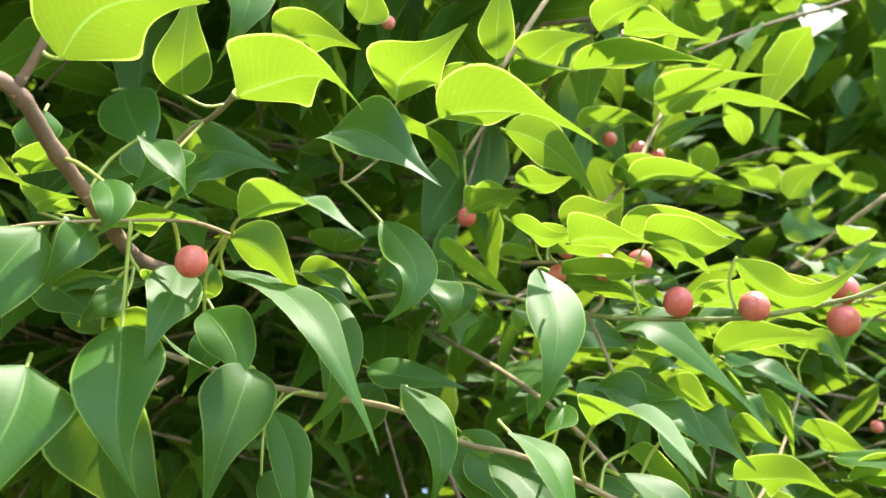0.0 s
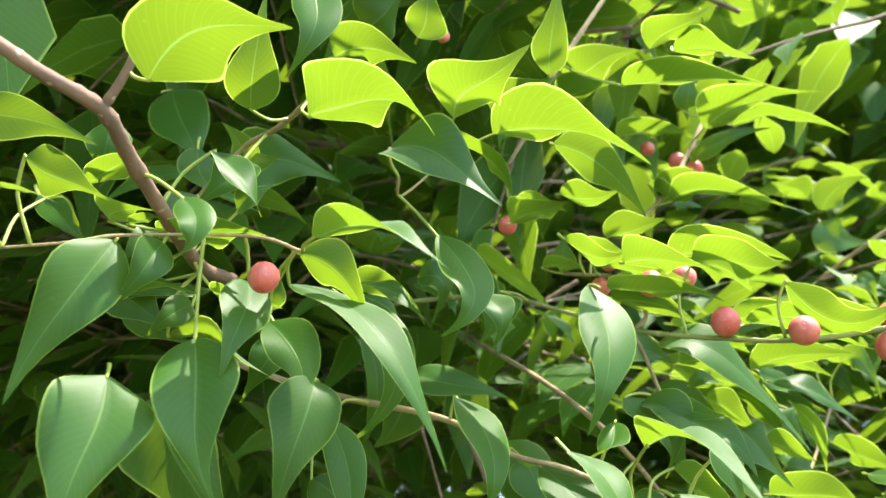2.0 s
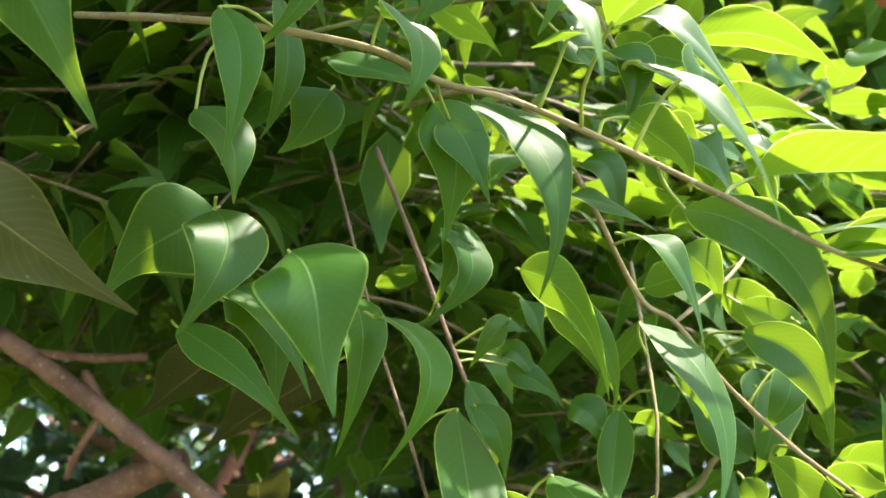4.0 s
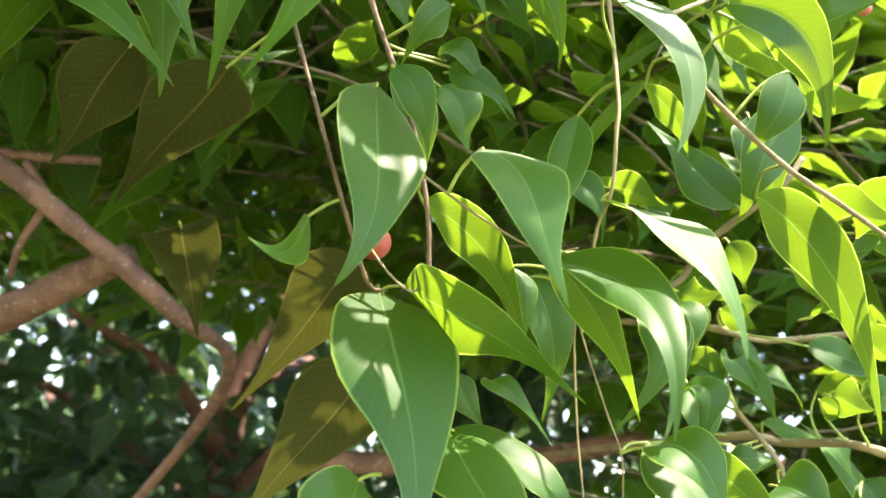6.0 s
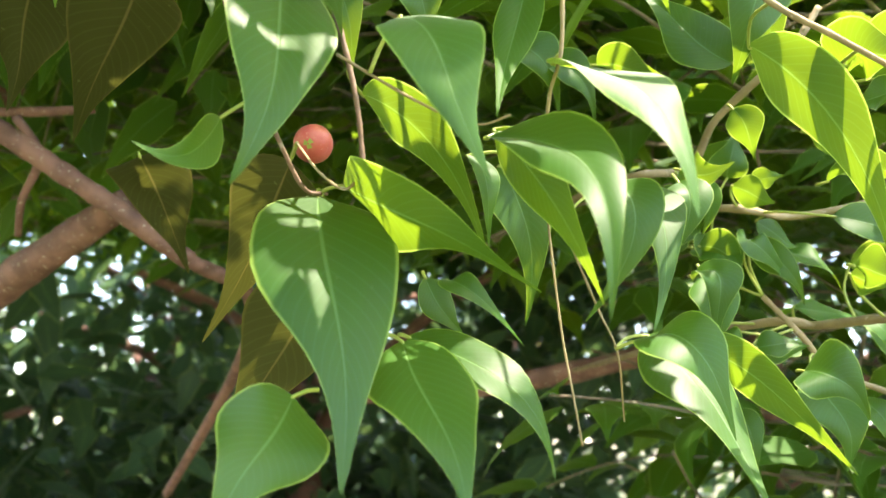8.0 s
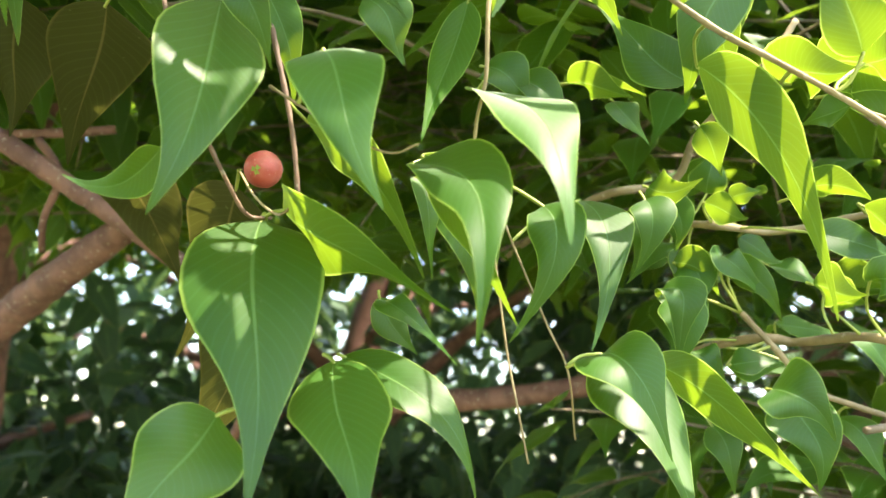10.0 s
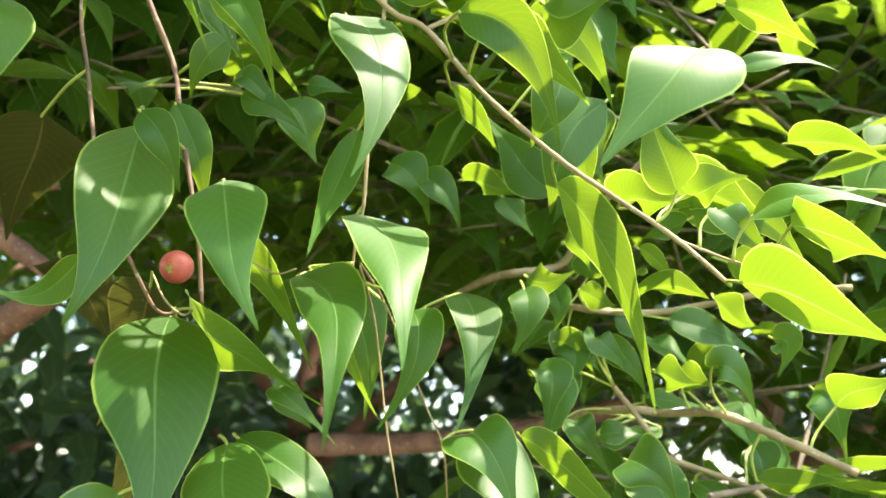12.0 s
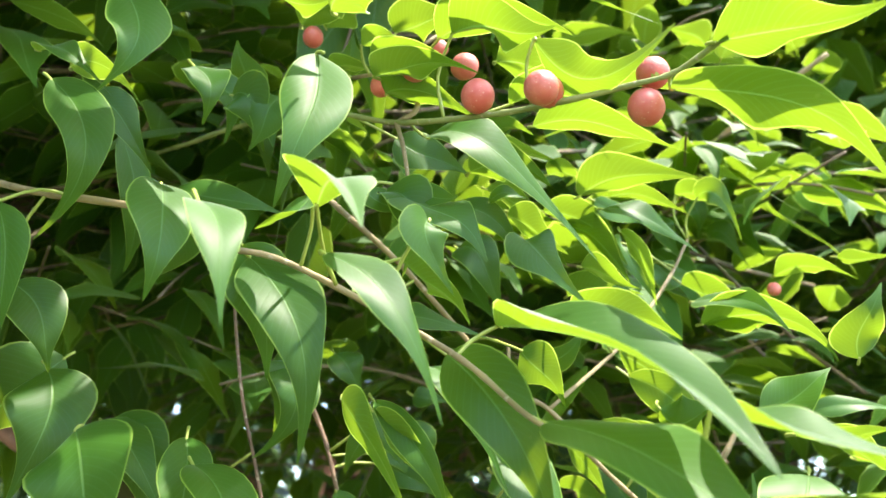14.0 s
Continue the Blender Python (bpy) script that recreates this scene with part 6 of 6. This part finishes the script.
def crown_places(count):
    made = 0
    for count_here, lo, hi in SHADE_LOBES:
        for _ in range(count_here):
            d = Vector((rng.gauss(0, 1), rng.gauss(0, 1), rng.gauss(0, 1))).normalized() * rng.random() ** 0.4 * 1.12
            p = Vector([(a + b) / 2 + (b - a) / 2 * u for a, b, u in zip(lo, hi, d)])
            heading = Vector((rng.uniform(-1.0, 0.1), rng.uniform(-0.5, 0.6), rng.uniform(-0.2, 0.2))).normalized()
            if not (over_sunny_side(p) or over_sunny_side(p + heading * 0.15) or over_sunny_side(p + Vector((0.02, 0.0, 0.0)))):
                yield p, heading, 2.0
    while made < count:
        if rng.random() < 0.62:
            p = Vector((rng.uniform(0.08, 1.2), 0.22 + 0.95 * rng.random() ** 1.4, rng.uniform(1.0, 2.25)))
        else:
            p = Vector((rng.uniform(-1.0, 0.35), rng.uniform(0.45, 1.25), rng.uniform(1.55, 2.3)))
        heading = Vector((rng.uniform(-0.9, 1.1), rng.uniform(-1.4, 0.4), rng.uniform(-0.25, 0.3))).normalized()
        e = Vector(((p.x + 0.3) / 1.75, (p.y - 1.25) / 1.35, (p.z - 1.75) / 1.35)).length
        if e > 1.0 + 0.12 * noise.noise(p * 4.0) or open_to_view(p) or (p + heading * 0.16 - MIDDLE).length < 0.40:
            continue
        made += 1
        yield p, heading, (p - MIDDLE).length


COARSE_ROWS = ((0.0, 0.05), (0.16, 0.84), (0.40, 1.0), (0.72, 0.42), (1.0, 0.01))


def leaf_points(spec, fold, fine=True):
    b, m, t, nrm, w = spec
    return blade(b, m, t, nrm, w, fold, PLAIN_ROWS if fine else COARSE_ROWS, PLAIN_COLS if fine else (-1.0, 0.0, 1.0), rng.uniform(0, 6.3), rng.uniform(0.02, 0.1))


rng.seed(23)
places = sorted(crown_places(1700), key=lambda e: e[2])
many_v, many_f, many_uv, twig_v, twig_f = [], [], [], [], []
for n, (p, heading, d) in enumerate(places):
    specs = []
    line = sprig(p, heading, 1.0, specs)
    line = [p - heading * 0.06 + Vector((0, 0, 0.01)), p] + line
    if n < 36:
        b = part_tube("branch", line, 0.0014, 0.0008, 6, 3, SHADED_TWIG, tree, 0.1)
        for s in specs:
            at = s[0]
            verts, faces, uvs = leaf_points((Vector(), s[1] - at, s[2] - at, s[3], s[4]), rng.uniform(4, 18))
            place("leaf", mesh_of("leaf", verts, faces, [LEAF], None, uvs), at, b)
        continue
    tv, tf = tube(line, 0.0015, 0.0008, 4, start=len(twig_v))
    twig_v += tv
    twig_f += tf
    for s in specs:
        verts, faces, uvs = leaf_points(s, rng.uniform(4, 18), n < 500)
        k = len(many_v)
        many_v += verts
        many_uv += uvs
        many_f += [tuple(i + k for i in f) for f in faces]


def scatter(verts, faces, uvs, r, p, lo, hi):
    """Adds one leaf of the far foliage at p."""
    way = Vector((r.uniform(-1, 1), r.uniform(-1, 1), r.uniform(-1.2, 0.3))).normalized()
    up = Vector((r.uniform(-0.6, 0.6), r.uniform(-0.6, 0.6), 1))
    nrm = (up - way * up.dot(way)).normalized()
    ln = r.uniform(lo, hi)
    v, f, u = blade(p, p + way * ln * 0.5 + nrm * ln * 0.05, p + way * ln, nrm, ln * 0.24, 8, ((0.0, 0.05), (0.3, 1.0), (0.65, 0.6), (1.0, 0.01)), (-1.0, 0.0, 1.0), 0.0, 0.0)
    k = len(verts)
    verts += v
    uvs += u
    faces += [tuple(j + k for j in g) for g in f]


# overhead canopy, mostly unseen, added to shade the hollow and the trees behind
for n in range(54000):
    if n < 12000:
        p = Vector((rng.uniform(-1.5, 1.6), rng.uniform(0.46, 1.7), rng.uniform(1.98, 2.5)))
        if p.x > 0.0 and p.y < 0.55:
            continue
    else:
        p = Vector((rng.uniform(-2.6, 2.4), rng.uniform(0.8, 3.7), rng.uniform(2.1, 3.1)))
    if ((p.x + 0.1) / 2.5) ** 2 + ((p.y - 1.95) / 1.75) ** 2 > 1.0 + 0.3 * noise.noise(p * 2.0) or over_sunny_side(p):
        continue
    p.z += 0.15 * noise.noise(p * 1.3) - 0.10 * ((p.x + 0.1) ** 2 + (p.y - 1.95) ** 2) * (p.z > 2.4)
    scatter(many_v, many_f, many_uv, rng, p, 0.065, 0.105)
crown = place("crown", mesh_of("crown", many_v, many_f, [LEAF_MANY], None, many_uv), FOOT - FOOT, tree)
tagged(crown, kind="stuff")
tagged(place("twiggery", mesh_of("twiggery", twig_v, twig_f, [SHADED_TWIG]), FOOT - FOOT, tree), kind="stuff")


# ---- trees behind ----
def background_tree(x, y, height, radius, count, seed):
    r = random.Random(seed)
    root = new("background_tree")
    root.location = (x, y, 0)
    ORIGIN[root] = Vector((x, y, 0))
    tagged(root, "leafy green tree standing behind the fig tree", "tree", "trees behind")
    at = Vector((x, y, 0))
    top = height - radius * 0.6
    part_tube("trunk", [at + Vector((0, 0, -0.1)), at + Vector((0.05, 0, top * 0.4)), at + Vector((-0.05, 0.05, top * 0.8)), at + Vector((0.1, 0, top * 1.1))], 0.13, 0.05, 10, 5, BARK, root, 0.05)
    for k in range(5):
        a = k * 1.26 + r.random()
        p = at + Vector((0, 0, top * r.uniform(0.45, 0.9)))
        e = p + Vector((math.cos(a), math.sin(a), r.uniform(0.2, 0.7))) * radius * 0.8
        part_tube("limb", [p, p.lerp(e, 0.5) + Vector((0, 0, 0.1)), e], 0.045, 0.012, 7, 4, BARK, root, 0.05)
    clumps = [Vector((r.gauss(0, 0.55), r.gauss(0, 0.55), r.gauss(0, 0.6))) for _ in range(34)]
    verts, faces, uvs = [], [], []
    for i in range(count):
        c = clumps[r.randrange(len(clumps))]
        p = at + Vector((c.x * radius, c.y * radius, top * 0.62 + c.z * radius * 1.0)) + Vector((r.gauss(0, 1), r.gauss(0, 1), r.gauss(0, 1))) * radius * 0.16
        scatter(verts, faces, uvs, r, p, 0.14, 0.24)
    tagged(place("crown", mesh_of("crown", verts, faces, [LEAF_FAR_SHADED], None, uvs), Vector(), root), kind="stuff")


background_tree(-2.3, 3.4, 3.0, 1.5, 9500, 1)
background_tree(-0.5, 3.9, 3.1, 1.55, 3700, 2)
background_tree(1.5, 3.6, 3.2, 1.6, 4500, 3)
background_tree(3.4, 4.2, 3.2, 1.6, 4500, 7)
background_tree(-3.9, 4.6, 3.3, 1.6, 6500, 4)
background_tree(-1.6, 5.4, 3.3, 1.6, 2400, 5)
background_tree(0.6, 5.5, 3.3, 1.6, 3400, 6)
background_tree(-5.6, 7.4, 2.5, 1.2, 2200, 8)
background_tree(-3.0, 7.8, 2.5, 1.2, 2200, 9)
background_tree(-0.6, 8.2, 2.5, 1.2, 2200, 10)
